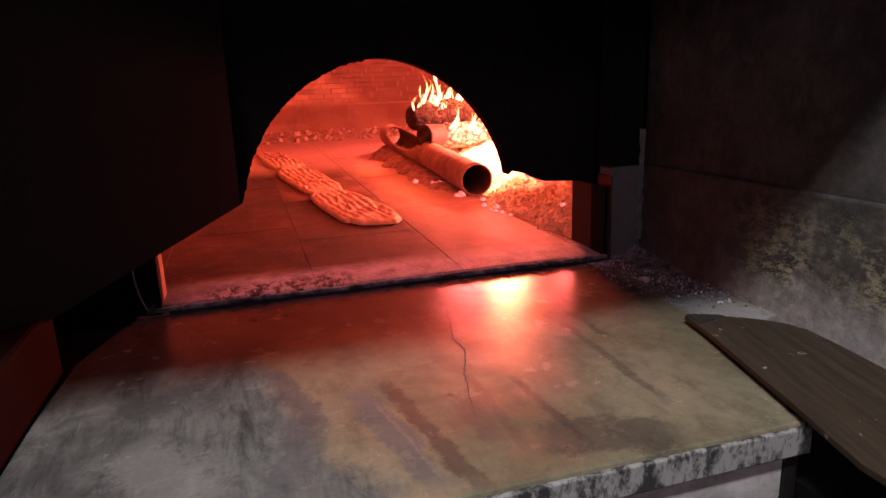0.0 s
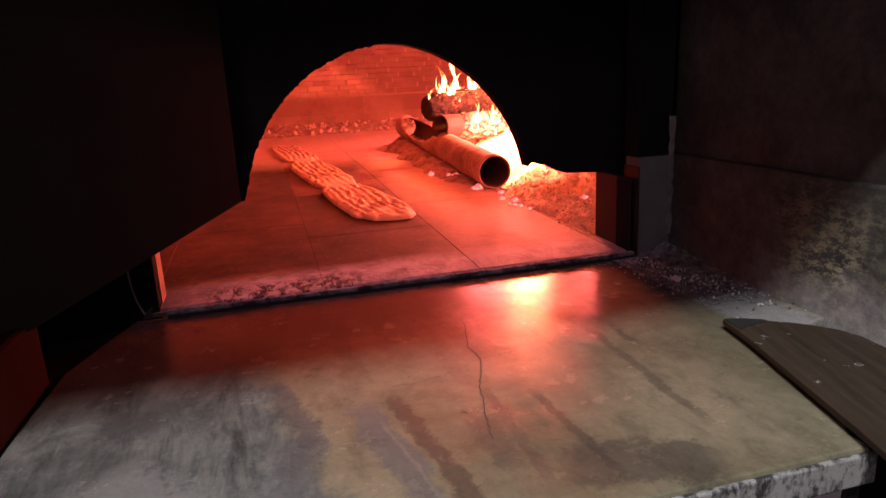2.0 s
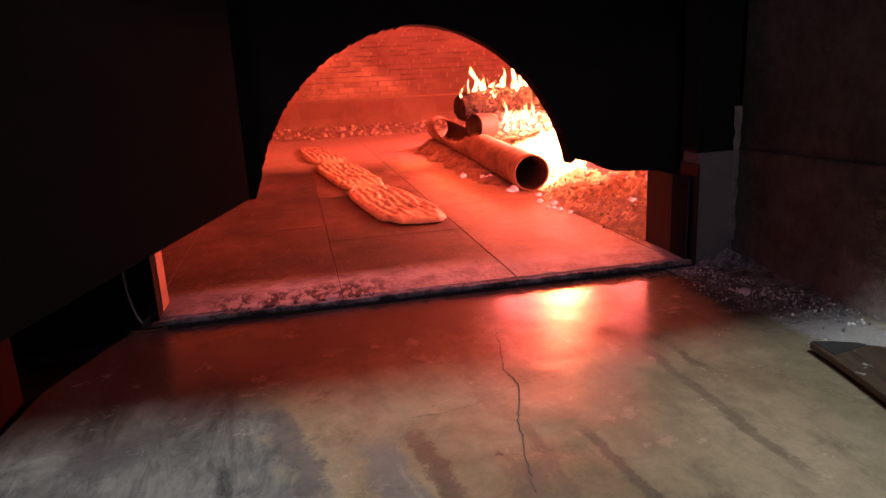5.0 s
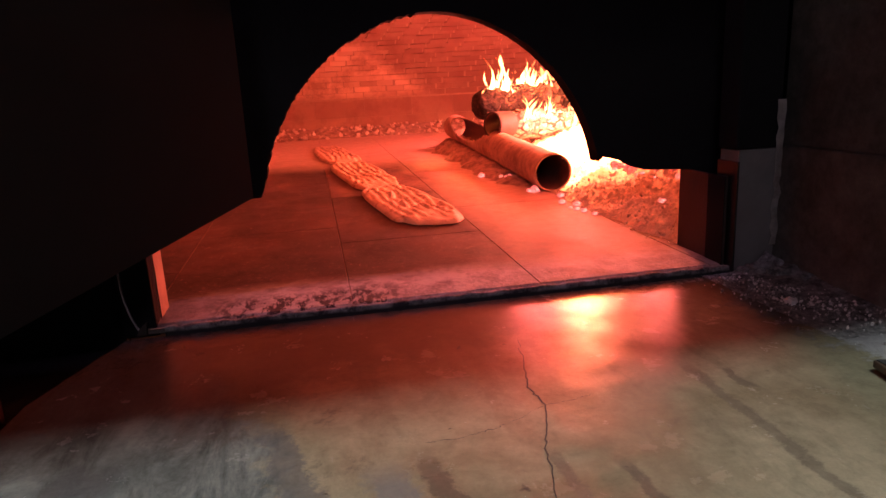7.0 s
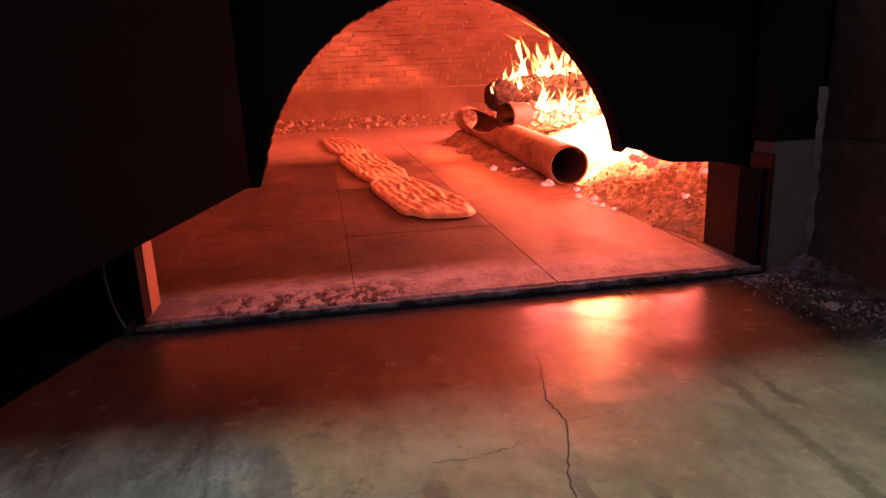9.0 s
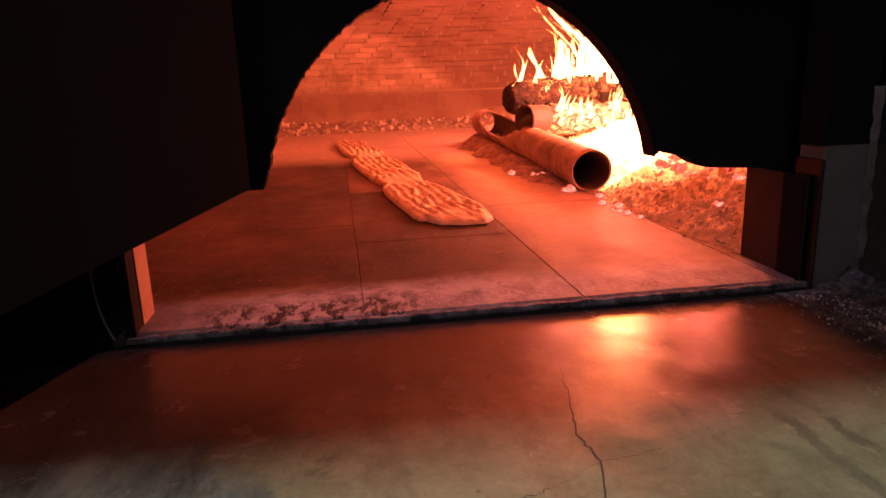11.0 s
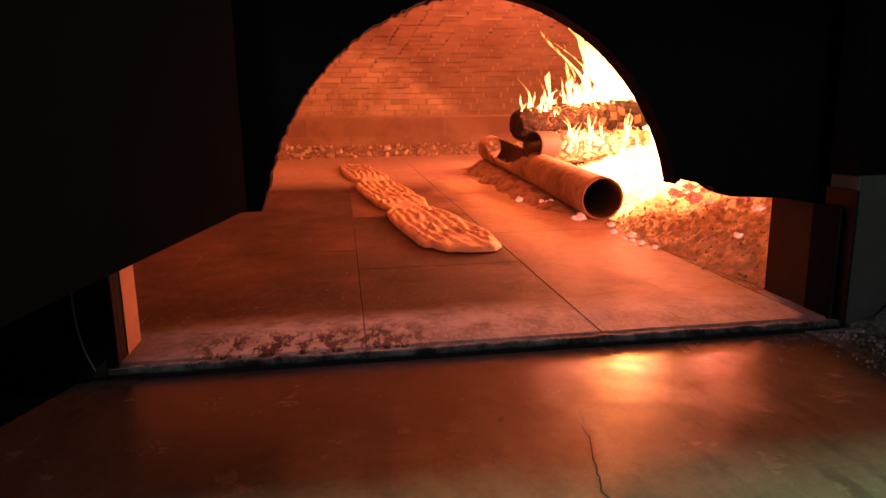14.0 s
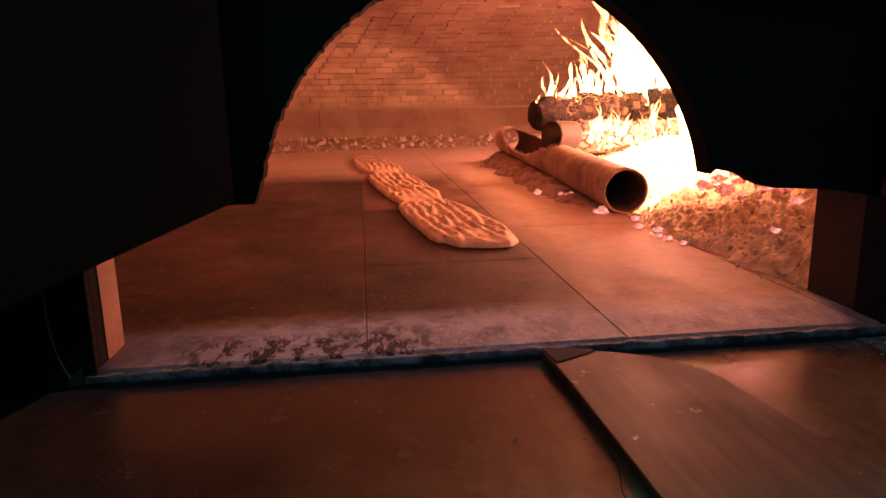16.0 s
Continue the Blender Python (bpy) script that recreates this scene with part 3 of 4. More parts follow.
part("burnt_speck", crack_line([(-0.241, -0.268), (-0.239, -0.262), (-0.236, -0.254)], 0.0035), "crack", slab, "small burnt speck on the slab")
part("crack", crack_line(jag([(-0.165, -0.512), (-0.118, -0.507), (-0.085, -0.500)], 7, 0.002, 9), 0.0009), "crack", slab)

base = tagged(empty("oven_base"), "whitewashed masonry base under the work slab", "base", kind="structure")
part("base_front", prism([(x, y, -0.90) for x, y in ((-0.862, -0.03), (0.215, -0.03), (0.215, -0.986), (-0.965, -0.986), (-0.961, -0.55), (-0.949, -0.28))], (0, 0, 0.8475)), "whitewash", base)
part("base_post", box(0.217, 0.247, -0.988, -0.90, -0.90, -0.0525, 0.004), "iron", base, "dark iron corner post")
tagged(mesh_ob("floor", box(-4.0, 4.0, -4.5, 4.9, -1.0, -0.90), "jamb"), "dark smoked concrete bakery floor", "floor", kind="structure")

# black box put where only shade lies beside the base
part("side_recess", box(0.260, 0.5865, -2.6, -0.672, -0.899, -0.12), "soot", base, "black box standing in for the shaded void beside the base")

# wall beside the slab: proud plinth below, recessed smoked plaster above
wall_right = tagged(empty("wall_right"), "smoke-blackened plaster wall beside the oven", "wall", kind="structure")
part("wall_plinth", box(0.588, 0.80, -3.0, 0.0, -0.90, 0.292, 0.006), "plaster", wall_right)
part("wall_upper", box(0.602, 0.80, -3.0, 0.0, 0.2925, 2.6), "plaster", wall_right)
jamb = tagged(empty("oven_jamb"), "smoked stone jamb beside the oven mouth", "jamb", kind="structure")
part("jamb_stone", box(0.482, 0.5875, -0.012, 0.060, -0.05, 0.288, 0.004), "jamb", jamb)
part("jamb_upper", box(0.476, 0.5875, -0.010, 0.060, 0.2885, 2.6, 0.004), "soot", jamb, "soot-black upper jamb")
part("jamb_strip", box(0.4765, 0.4815, -0.018, 0.06, 0.0, 0.262, 0.001), "iron", jamb, "thin steel angle strip")


def rag_strip():
    bm = bmesh.new()
    rng = random.Random(8)
    zs = [0.06 + 0.021 * i for i in range(17)]
    l = [bm.verts.new((0.574 + rng.uniform(-0.004, 0.004), -0.0145, z)) for z in zs]
    r = [bm.verts.new((0.5865, -0.0155 - rng.uniform(0, 0.010), z)) for z in zs]
    for i in range(16):
        bm.faces.new((l[i], r[i], r[i + 1], l[i + 1]))
    bmesh.ops.solidify(bm, geom=bm.faces[:], thickness=0.006)
    return bm


part("mortar_bead", rag_strip(), "whitewash", jamb, "crumbling pale mortar in the corner")

# unseen walls closing the bakery behind the camera, dimmed to bounce less light
room = tagged(empty("wall_room"), "unseen plastered bakery walls, dimmed to bounce less light", "wall", kind="structure")
part("wall_back", box(-4.0, 4.0, -4.6, -4.5, -0.9, 2.6), "jamb", room)
part("wall_side", box(-4.1, -4.0, -4.5, 4.9, -0.9, 2.6), "jamb", room)
part("wall_side", box(0.801, 0.90, -4.5, -3.0, -0.9, 2.6), "jamb", room)
ceiling = tagged(mesh_ob("ceiling", box(-4.0, 0.9, -4.5, 0.2, 2.6, 2.7), "jamb"), "unseen grey plaster bakery ceiling, dimmed to bounce less light", "ceiling", kind="structure")

# hood: front lip shades the inner half of the slab, back edge leaves the flue open
hood = tagged(empty("smoke_hood"), "soot-black sheet metal smoke hood over the slab", "hood", kind="structure")
part("hood_lip", box(-1.6, 0.60, -1.10, -1.08, 0.95, 1.50, 0.004), "soot", hood)
part("hood_roof", prism([(-1.6, -1.08, 1.50), (-1.6, -0.012, 1.9), (-1.6, -0.012, 1.93), (-1.6, -1.10, 1.53)], (2.2, 0, 0)), "soot", hood)
part("hood_back", box(-1.6, 0.475, -0.030, -0.006, 0.86, 1.93, 0.003), "soot", hood)

# slanting wing plate on the far side of the mouth
wing = tagged(empty("side_wing"), "dull grey smoked metal wing plate beside the mouth", "wing plate", kind="structure")


def wing_plate():
    a, d = Vector((-0.588, -0.004, 0.264)), Vector((-0.17, -0.15, -0.065))
    e = a + d * 5.2
    return prism([a, e, Vector((e.x, e.y, 1.6)), Vector((a.x, a.y, 1.6))], (-0.010, 0.011, 0))


part("wing_sheet", wing_plate(), "wing", wing)
part("mouth_block", box(-0.872, -0.8075, 0.020, 0.049, -0.01, 0.230, 0.003), "soot", wing, "black iron block at the foot of the mouth")
part("mouth_block_face", box(-0.8715, -0.8065, 0.003, 0.0195, 0.0, 0.19, 0.003), "soot", wing)

# black panel and plug added where the gap under the wing lies in shade
part("mouth_panel", box(-1.9, -0.8725, 0.020, 0.050, -0.05, 0.8, 0.002), "soot", wing)
part("soot_ledge", prism([(x, y, -0.895) for x, y in ((-0.8765, -0.012), (-0.9605, -0.279), (-0.964, -0.283), (-1.9, -0.283), (-1.9, 0.018), (-0.8765, 0.018))], (0, 0, 0.868)), "soot", wing, "black plug in the dark gap beside the slab")
tagged(mesh_ob("wall_left", box(-1.20, -0.974, -2.6, -0.285, -0.90, 0.130, 0.010), "redwall"), "low glazed red-brown side wall", "wall", kind="structure")


# ---- oven mouth ----
def mouth_outline():
    rng = random.Random(4)
    cx, hw, z0, top = -0.180, 0.402, 0.200, 0.622
    arch = []
    for i in range(221):
        a = math.pi * i / 220
        c, s = math.cos(a), math.sin(a)
        x = cx - hw * (abs(c) ** 1.06) * (1 if c > 0 else -1)
        z = z0 + (top - z0) * (s ** 1.06)
        bite = (0.0045 if c > 0.1 else 0.0009) * rng.random() ** 1.5
        if z > 0.262:
            arch.append((x + bite * c, z - bite * s))
    pts = [(-1.9, -0.05), (-0.835, -0.05), (-0.835, 0.236), (-0.585, 0.240), *arch,
           (0.228, 0.276), (0.255, 0.268), (0.290, 0.260), (0.312, 0.246), (0.338, 0.236), (0.470, 0.2285), (0.478, -0.05), (1.9, -0.05), (1.9, 2.0), (-1.9, 2.0)]
    return pts


mouth = tagged(empty("wall_mouth"), "soot-black masonry front of the oven with an arched mouth", "oven front", kind="structure")
part("mouth_masonry", prism([(x, 0.150, z) for x, z in mouth_outline()], (0, 0.052, 0)), "soot", mouth)
part("cheek_face", box(0.4640, 0.4690, 0.004, 0.201, 0.0, 0.2275, 0.001), "cheek", mouth, "scorched brown stone cheek of the mouth")
part("cheek_rim", box(0.4615, 0.4638, 0.004, 0.072, 0.0, 0.2275, 0.001), "soot", mouth, "soot-black rim of the cheek")
part("cheek_face", box(-0.834, -0.8055, 0.0495, 0.120, 0.019, 0.2345, 0.001), "brick", mouth)

# ---- oven vault ----
VC, VA, VB, WALL, RISE = Vector((0.15, 2.30, 0)), 1.95, 2.14, 0.40, 0.98


def ring(az):
    c, s = math.cos(az), math.sin(az)
    return math.copysign(abs(c) ** 0.62, c), math.copysign(abs(s) ** 0.62, s)


def even_steps():
    """Turns the share of the way round the rounded-square plan into the angle that reaches it."""
    az = np.linspace(0, 2 * math.pi, 4001)
    p = np.array([ring(a) for a in az]) * (VA, VB)
    way = np.concatenate(([0], np.cumsum(np.hypot(*np.diff(p, axis=0).T))))
    return az, way


AZ, WAY = even_steps()


def vault(s, phi, out=0.0):
    """A point of the vault's inner face; s: metres round the plan from +x, phi 0 at the springing line. out: pushed behind the face."""
    r = math.cos(phi) ** 0.92
    c, sn = ring(float(np.interp(s % WAY[-1], WAY, AZ)))
    return Vector((VC.x + (VA + out) * r * c, VC.y + (VB + out) * r * sn, WALL + (RISE + out) * math.sin(phi)))


oven = tagged(empty("oven_vault"), "domed brick oven chamber glowing in the firelight", "oven", kind="structure")


def open_front(bm):
    """Leave the side towards the mouth to the masonry front."""
    bmesh.ops.delete(bm, geom=[f for f in bm.faces if all(v.co.y < 0.33 and v.co.z < 0.66 and -1.05 < v.co.x < 0.9 for v in f.verts)], context="FACES")
    return bm


def vault_shell():
    def at(u, v):
        phi = v * math.pi * 0.499
        p = vault(WAY[-1] * u, phi, 0.014)
        if p.y < 0.205:
            p.y = 0.205
        return p
    return open_front(sheet(144, 40, at))


def wall_shell():
    def at(u, v):
        p = vault(WAY[-1] * u, 0, 0.014)
        return Vector((p.x, max(p.y, 0.205), -0.05 + (WALL + 0.052) * v))
    return open_front(sheet(144, 4, at))


part("vault_mortar", vault_shell(), "mortar", oven, smooth=True)
part("wall_mortar", wall_shell(), "mortar", oven, smooth=True)

# ---- ash bed ----
def ash_height(x, y):
    inner = max(0.0, min(1.0, (y - 0.8) / 0.3))
    edge = 0.425 + 0.085 * inner + 0.02 * math.sin(y * 5) + 0.03 * fbm((x, y, 1), 6)
    k = max(0.0, min(1.0, (x - edge) / 0.50))
    rise = 0.18 * k ** 0.7
    lump = 0.024 * fbm((x, y, 0), 9, 5) + 0.013 * fbm((x, y, 4), 30, 4) + 0.016 * abs(fbm((x, y, 9), 48, 4))
    low = -0.030 if k == 0 else -0.012
    return floor_z(y) + low + (rise + lump * min(1.0, k * 6)) * (1 if y > 0.3 else 0.6 + 0.4 * (y - 0.2) / 0.1)


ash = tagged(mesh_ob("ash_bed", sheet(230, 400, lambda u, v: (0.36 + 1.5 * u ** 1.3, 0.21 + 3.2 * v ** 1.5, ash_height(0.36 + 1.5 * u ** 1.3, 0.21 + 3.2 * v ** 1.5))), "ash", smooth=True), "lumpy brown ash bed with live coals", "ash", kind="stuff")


def back_ash():
    def at(u, v):
        p = vault(WAY[-1] * (0.04 + 0.42 * u), 0, -0.26 * v)
        h = floor_z(p.y) + (0.085 * (1 - v) ** 0.8 + 0.02 * fbm((p.x, p.y, 0), 14, 4) * (1 - v * 0.6)) - 0.012
        return Vector((p.x, p.y, h))
    return sheet(200, 16, at)


tagged(mesh_ob("ash_ridge", back_ash(), "dirt", smooth=True), "rubble and ash swept against the back wall", "ash", kind="stuff")


# ---- fire: pipe, logs, flames, coals ----
def along(a, b):
    """A pose at a whose z axis points to b."""
    a, b = Vector(a), Vector(b)
    return Matrix.Translation(a) @ (b - a).to_track_quat("Z", "Y").to_matrix().to_4x4(), (b - a).length


def tube(length, r, wall, cut=None, seg=40, rings=48):
    """A hollow tube along z; cut = (z0, z1, middle angle, half angle) leaves a hole."""
    bm = bmesh.new()
    grid = []
    for j in range(rings + 1):
        z = length * j / rings
        row = []
        for i in range(seg):
            a = 2 * math.pi * i / seg
            rr = r * (1 + 0.02 * fbm((math.cos(a), math.sin(a), z * 3), 2))
            row.append(bm.verts.new((rr * math.cos(a), rr * math.sin(a), z)))
        grid.append(row)
    for j in range(rings):
        for i in range(seg):
            z, a = length * (j + 0.5) / rings, 2 * math.pi * (i + 0.5) / seg
            if cut:
                z0, z1, am, ah = cut
                k = (z - z0) / (z1 - z0)
                if 0 < k < 1:
                    d = abs((a - am + math.pi) % (2 * math.pi) - math.pi)
                    if d < ah * math.sin(math.pi * k) ** 0.5:
                        continue
            bm.faces.new((grid[j][i], grid[j][(i + 1) % seg], grid[j + 1][(i + 1) % seg], grid[j + 1][i]))
    bmesh.ops.recalc_face_normals(bm, faces=bm.faces[:])
    bmesh.ops.solidify(bm, geom=bm.faces[:], thickness=wall)
    return bm


m, L = along((0.455, 1.10, 0.112), (0.470, 2.95, 0.205))
pipe = tagged(empty("steel_pipe"), "hollow rusty steel pipe with a burnt-out opening, lying by the fire", "pipe")
pipe.matrix_world = m
part("tube", tube(L, 0.0765, 0.006, cut=(0.86, 1.72, radians(60), 1.25)), "pipe", pipe, smooth=True)
part("soot_lining", tube(L - 0.004, 0.0695, 0.001, cut=(0.86, 1.72, radians(60), 1.3)), "lining", pipe, "sooty brown inside of the pipe").location.z = 0.004


def pipe_bed():
    """Dirt raked up under the pipe, higher towards its far end."""
    def at(u, v):
        y = 1.16 + 1.92 * v
        k = (y - 1.10) / 1.85
        x = 0.462 + (u - 0.5) * (0.36 + 0.16 * fbm((y, 0, 3), 5, 3))
        crest = max(0.0, 0.112 + 0.093 * k - 0.060 - floor_z(y))
        edge = max(0.0, 1 - abs(2 * u - 1.0) ** 1.6)
        end = min(1.0, 8 * v, 8 * (1 - v))
        h = (crest * min(1.0, 1.5 * edge) + 0.022 * edge * fbm((x, y, 6), 16, 5) + 0.010 * edge * abs(fbm((x, y, 2), 60, 3))) * end
        return Vector((x, y, floor_z(y) - 0.007 + h + 0.007 * edge * end))
    return sheet(60, 200, at)


tagged(mesh_ob("dirt_bed", pipe_bed(), "dirt", smooth=True), "dark dirt and ash raked up under the steel pipe", "dirt", kind="stuff")

m, L = along((0.425, 1.875, 0.266), (0.535, 1.931, 0.262))
stub = tagged(empty("steel_pipe"), "short hollow pipe end poking out of the burning log", "pipe")
stub.matrix_world = m
part("tube", tube(L, 0.0640, 0.005, rings=12), "cheek", stub, smooth=True)
part("soot_lining", tube(L - 0.004, 0.0585, 0.001, rings=6), "lining", stub, "sooty brown inside of the pipe").location.z = 0.004


def log(length, r, seed, hollow=0.0):
    """A charred log along z, scored into blocks by the fire."""
    bm = bmesh.new()
    seg, rings = 72, int(length * 150)
    grid = []
    for j in range(rings + 1):
        z = length * j / rings
        row = []
        for i in range(seg):
            a = 2 * math.pi * i / seg
            c = Vector((math.cos(a) * r, math.sin(a) * r, z))
            cell = noise.voronoi(Vector((c.x * 36, c.y * 36, z * 17 + seed)))[0]
            rr = r * min(1.0, 0.70 + 6 * z, 0.70 + 6 * (length - z)) * (1 + 0.16 * fbm((c.x, c.y, z + seed), 7, 4) + 0.13 * min(1, (cell[1] - cell[0]) * 4) + 0.05 * fbm((c.x, c.y, z + seed), 40, 3) - 0.09)
            row.append(bm.verts.new((rr * math.cos(a), rr * math.sin(a), z)))
        grid.append(row)
    for j in range(rings):
        for i in range(seg):
            bm.faces.new((grid[j][i], grid[j][(i + 1) % seg], grid[j + 1][(i + 1) % seg], grid[j + 1][i]))
    if hollow:
        inner = []
        for k, (rr, z) in enumerate(((hollow, 0.002), (hollow * 0.9, 0.12))):
            inner.append([bm.verts.new((rr * math.cos(2 * math.pi * i / seg), rr * math.sin(2 * math.pi * i / seg), z)) for i in range(seg)])
        rows = [grid[0], *inner]
        for p, q in zip(rows, rows[1:]):
            for i in range(seg):
                bm.faces.new((p[(i + 1) % seg], p[i], q[i], q[(i + 1) % seg]))
        bm.faces.new(inner[-1])
    else:
        bm.faces.new(grid[0][::-1])
    bm.faces.new(grid[-1])
    return bm


def put_log(a, b, r, seed, label, mat="char", hollow=0.0):
    m, L = along(a, b)
    ob = tagged(mesh_ob("burning_log", log(L, r, seed, hollow), mat, smooth=True), label, "log", "logs in the fire")
    ob.matrix_world = m
    add_blocks(ob, L, r, int(seed), {"char": "charblock", "ashlog": "ashblock"}[mat])
    return ob


def char_block(seed):
    """One cell of burnt bark: a flat block with a smaller worn top."""
    rng = random.Random(seed)
    bm = bmesh.new()
    low = [bm.verts.new((x * (1 + rng.uniform(-0.12, 0.12)), y * (1 + rng.uniform(-0.12, 0.12)), -0.010)) for x, y in ((-0.5, -0.5), (0.5, -0.5), (0.5, 0.5), (-0.5, 0.5))]
    mid = [bm.verts.new((v.co.x, v.co.y, 0.001 + rng.uniform(-0.002, 0.002))) for v in low]
    top = [bm.verts.new((v.co.x * 0.72, v.co.y * 0.72, 0.006 + rng.uniform(-0.002, 0.003))) for v in low]
    for p, q in ((low, mid), (mid, top)):
        for i in range(4):
            bm.faces.new((p[i], p[(i + 1) % 4], q[(i + 1) % 4], q[i]))
    bm.faces.new(top)
    bmesh.ops.recalc_face_normals(bm, faces=bm.faces[:])
    return bm


def add_blocks(ob, length, r, seed, mat):
    """Blocks in rings over a log, each a part of it."""
    rng = random.Random(seed)
    shapes = []
    for k in range(5):
        me = bpy.data.meshes.new("char_block")
        bm = char_block(seed * 10 + k)
        bm.to_mesh(me)
        bm.free()
        me.materials.append(MAT[mat])
        shapes.append(me)
    z = 0.05
    while z < length - 0.05:
        deep = rng.uniform(0.038, 0.060)
        n = 11
        turn = rng.uniform(0, 6.28)
        for i in range(n):
            if rng.random() < 0.16:
                continue
            a = turn + 2 * math.pi * (i + rng.uniform(-0.12, 0.12)) / n
            out = Vector((math.cos(a), math.sin(a), 0))
            side = Vector((-math.sin(a), math.cos(a), 0))
            m = Matrix((side * (2 * math.pi * r / n * 0.86), Vector((0, 0, 1)) * deep * 0.86, out)).transposed().to_4x4()
            block = new("char_block", rng.choice(shapes))
            block.parent = ob
            block.matrix_basis = Matrix.Translation(out * (r * 0.97 + rng.uniform(-0.003, 0.004)) + Vector((0, 0, z + deep / 2 + rng.uniform(-0.012, 0.012)))) @ m @ pose(0, 0, 0, 0, 0, rng.uniform(-22, 22))
        z += deep


put_log((0.52, 1.925, 0.258), (1.30, 2.32, 0.235), 0.068, 1.0, "ashen log cracked into pale blocks, glowing in the cracks", "ashlog")
put_log((0.455, 2.28, 0.350), (1.42, 2.62, 0.40), 0.088, 7.0, "upper charred log scored into blocks, flames along its back")
put_log((0.62, 2.12, 0.150), (1.40, 2.45, 0.150), 0.070, 13.0, "half-buried ashen log under the others", "ashlog")


def flame(h, w, seed, lean=0.0):
    """A tongue of two to four thin strands that leave one root, curl, twist and taper."""
    bm = bmesh.new()
    rng = random.Random(seed)
    wide = w > 0.04
    rings, seg = 20, 10
    strands = 3 if wide else rng.choice((2, 3, 3, 4))
    for k in range(strands):
        ph, sway = rng.uniform(0, 6.28), rng.uniform(0.10, 0.26)
        tall = h * (1.0 if k == 0 else rng.uniform(0.45, 0.9))
        root = rng.uniform(-1.2, 1.2) * w * (1.0 if wide else 1.6)
        fat = w * (1.0 if wide else 0.75) * rng.uniform(0.7, 1.1)
        turn = rng.uniform(-1.2, 1.2)
        rows = []
        for j in range(rings + 1):
            t = j / rings
            rad = fat * (0.55 + 1.5 * t) * (1 - t) ** 1.4 * 1.2 * (1 + 0.30 * math.sin(8 * t + ph)) * (1 + 0.6 * fbm((t * 2.2, seed, k), 1.9, 3)) + 0.0005
            cx = root * (1 - 0.5 * t) + sway * tall * (math.sin(ph + 4.6 * t) - math.sin(ph)) * (0.25 + 0.6 * t) - lean * tall * t ** 2.2
            cy = 0.5 * sway * tall * math.sin(ph * 1.7 + 3 * t) * t
            c, sn = math.cos(turn * t), math.sin(turn * t)
            row = []
            for i in range(seg):
                a = 2 * math.pi * i / seg
                q = rad * (1 + (0.5 * fbm((t * 4, i, seed + k), 1.3, 2) if wide else 0.2 * fbm((t * 4, i, seed + k), 1.3, 2)))
                px, py = q * math.cos(a), 0.32 * q * math.sin(a)
                row.append(bm.verts.new((cx + px * c - py * sn, cy + px * sn + py * c, tall * t)))
            rows.append(row)
        for p, q in zip(rows, rows[1:]):
            for i in range(seg):
                bm.faces.new((p[i], p[(i + 1) % seg], q[(i + 1) % seg], q[i]))
        bm.faces.new(rows[0][::-1])
        bm.faces.new(rows[-1])
    return bm


FLAMES = []


def blaze(seed):
    rng = random.Random(seed)
    for i in range(9):                                # wide sheets of fire that roll up under the vault late on
        f = i / 8
        put_flame(1.26 + 0.26 * f, 2.66 + 0.12 * math.sin(i * 2.3), 0.20, rng.uniform(0.78, 0.98), rng.uniform(0.08, 0.13), seed + i, 0.05, 5, 1.05, rng.uniform(0.28, 0.50))


def put_flame(x, y, z, h, w, seed, lift=0.05, turn=10.0, low=0.0, lean=0.0):
    hot = w > 0.04
    ob = tagged(mesh_ob("flame", flame(h, w, seed, lean), "blaze" if hot else "flame", smooth=True), "broad white-hot sheet of fire beside the logs" if hot else "thin forked yellow tongue of flame over the logs", "flame", "flames of the fire")
    FLAMES.append((ob, (x, y, z), lift, turn, seed, low))
    return ob


rng = random.Random(21)
for i in range(24):                                   # small tongues on the back of the upper log
    f = i / 23
    h = rng.choice((0.07, 0.11, 0.15, 0.20, 0.27)) * rng.uniform(0.8, 1.2)
    put_flame(0.50 + 0.62 * f + rng.uniform(-0.03, 0.03), 2.26 + 0.22 * f + rng.uniform(-0.04, 0.04), 0.375 + 0.03 * f, h, min(0.034, h * rng.uniform(0.08, 0.13)), 100 + i, 0.03, 14)
for i in range(18):                                   # thin licks before the logs
    f = i / 17
    h = rng.uniform(0.07, 0.20)
    put_flame(0.60 + 0.48 * f + rng.uniform(-0.03, 0.03), 1.90 + 0.22 * f, 0.20 + rng.uniform(0, 0.08), h, h * rng.uniform(0.045, 0.08), 200 + i, 0.04, 14)
for i in range(12):                                   # broad low fire between pipe and logs
    f = i / 11
    put_flame(0.74 + 0.40 * f, 1.62 + 0.18 * math.sin(i * 2.1), 0.10, rng.uniform(0.09, 0.16), rng.uniform(0.035, 0.055), 300 + i, 0.03)
for i in range(9):                                    # tall fire that grows and climbs the vault
    f = i / 8
    put_flame(1.08 + 0.34 * f, 2.62 + 0.10 * math.sin(i * 1.7), 0.34, rng.uniform(0.60, 0.85), rng.uniform(0.06, 0.10), 400 + i, 0.06, 6, 0.50, 0.28)
blaze(600)
for i in range(9):                                    # torn wisps at the rim of the tall fire
    f = i / 8
    put_flame(0.80 + 0.34 * f, 2.50 + 0.08 * math.sin(i * 2.9), 0.36 + 0.10 * f, rng.uniform(0.28, 0.52), rng.uniform(0.026, 0.038), 700 + i, 0.06, 8, 0.62, rng.uniform(0.1, 0.4))
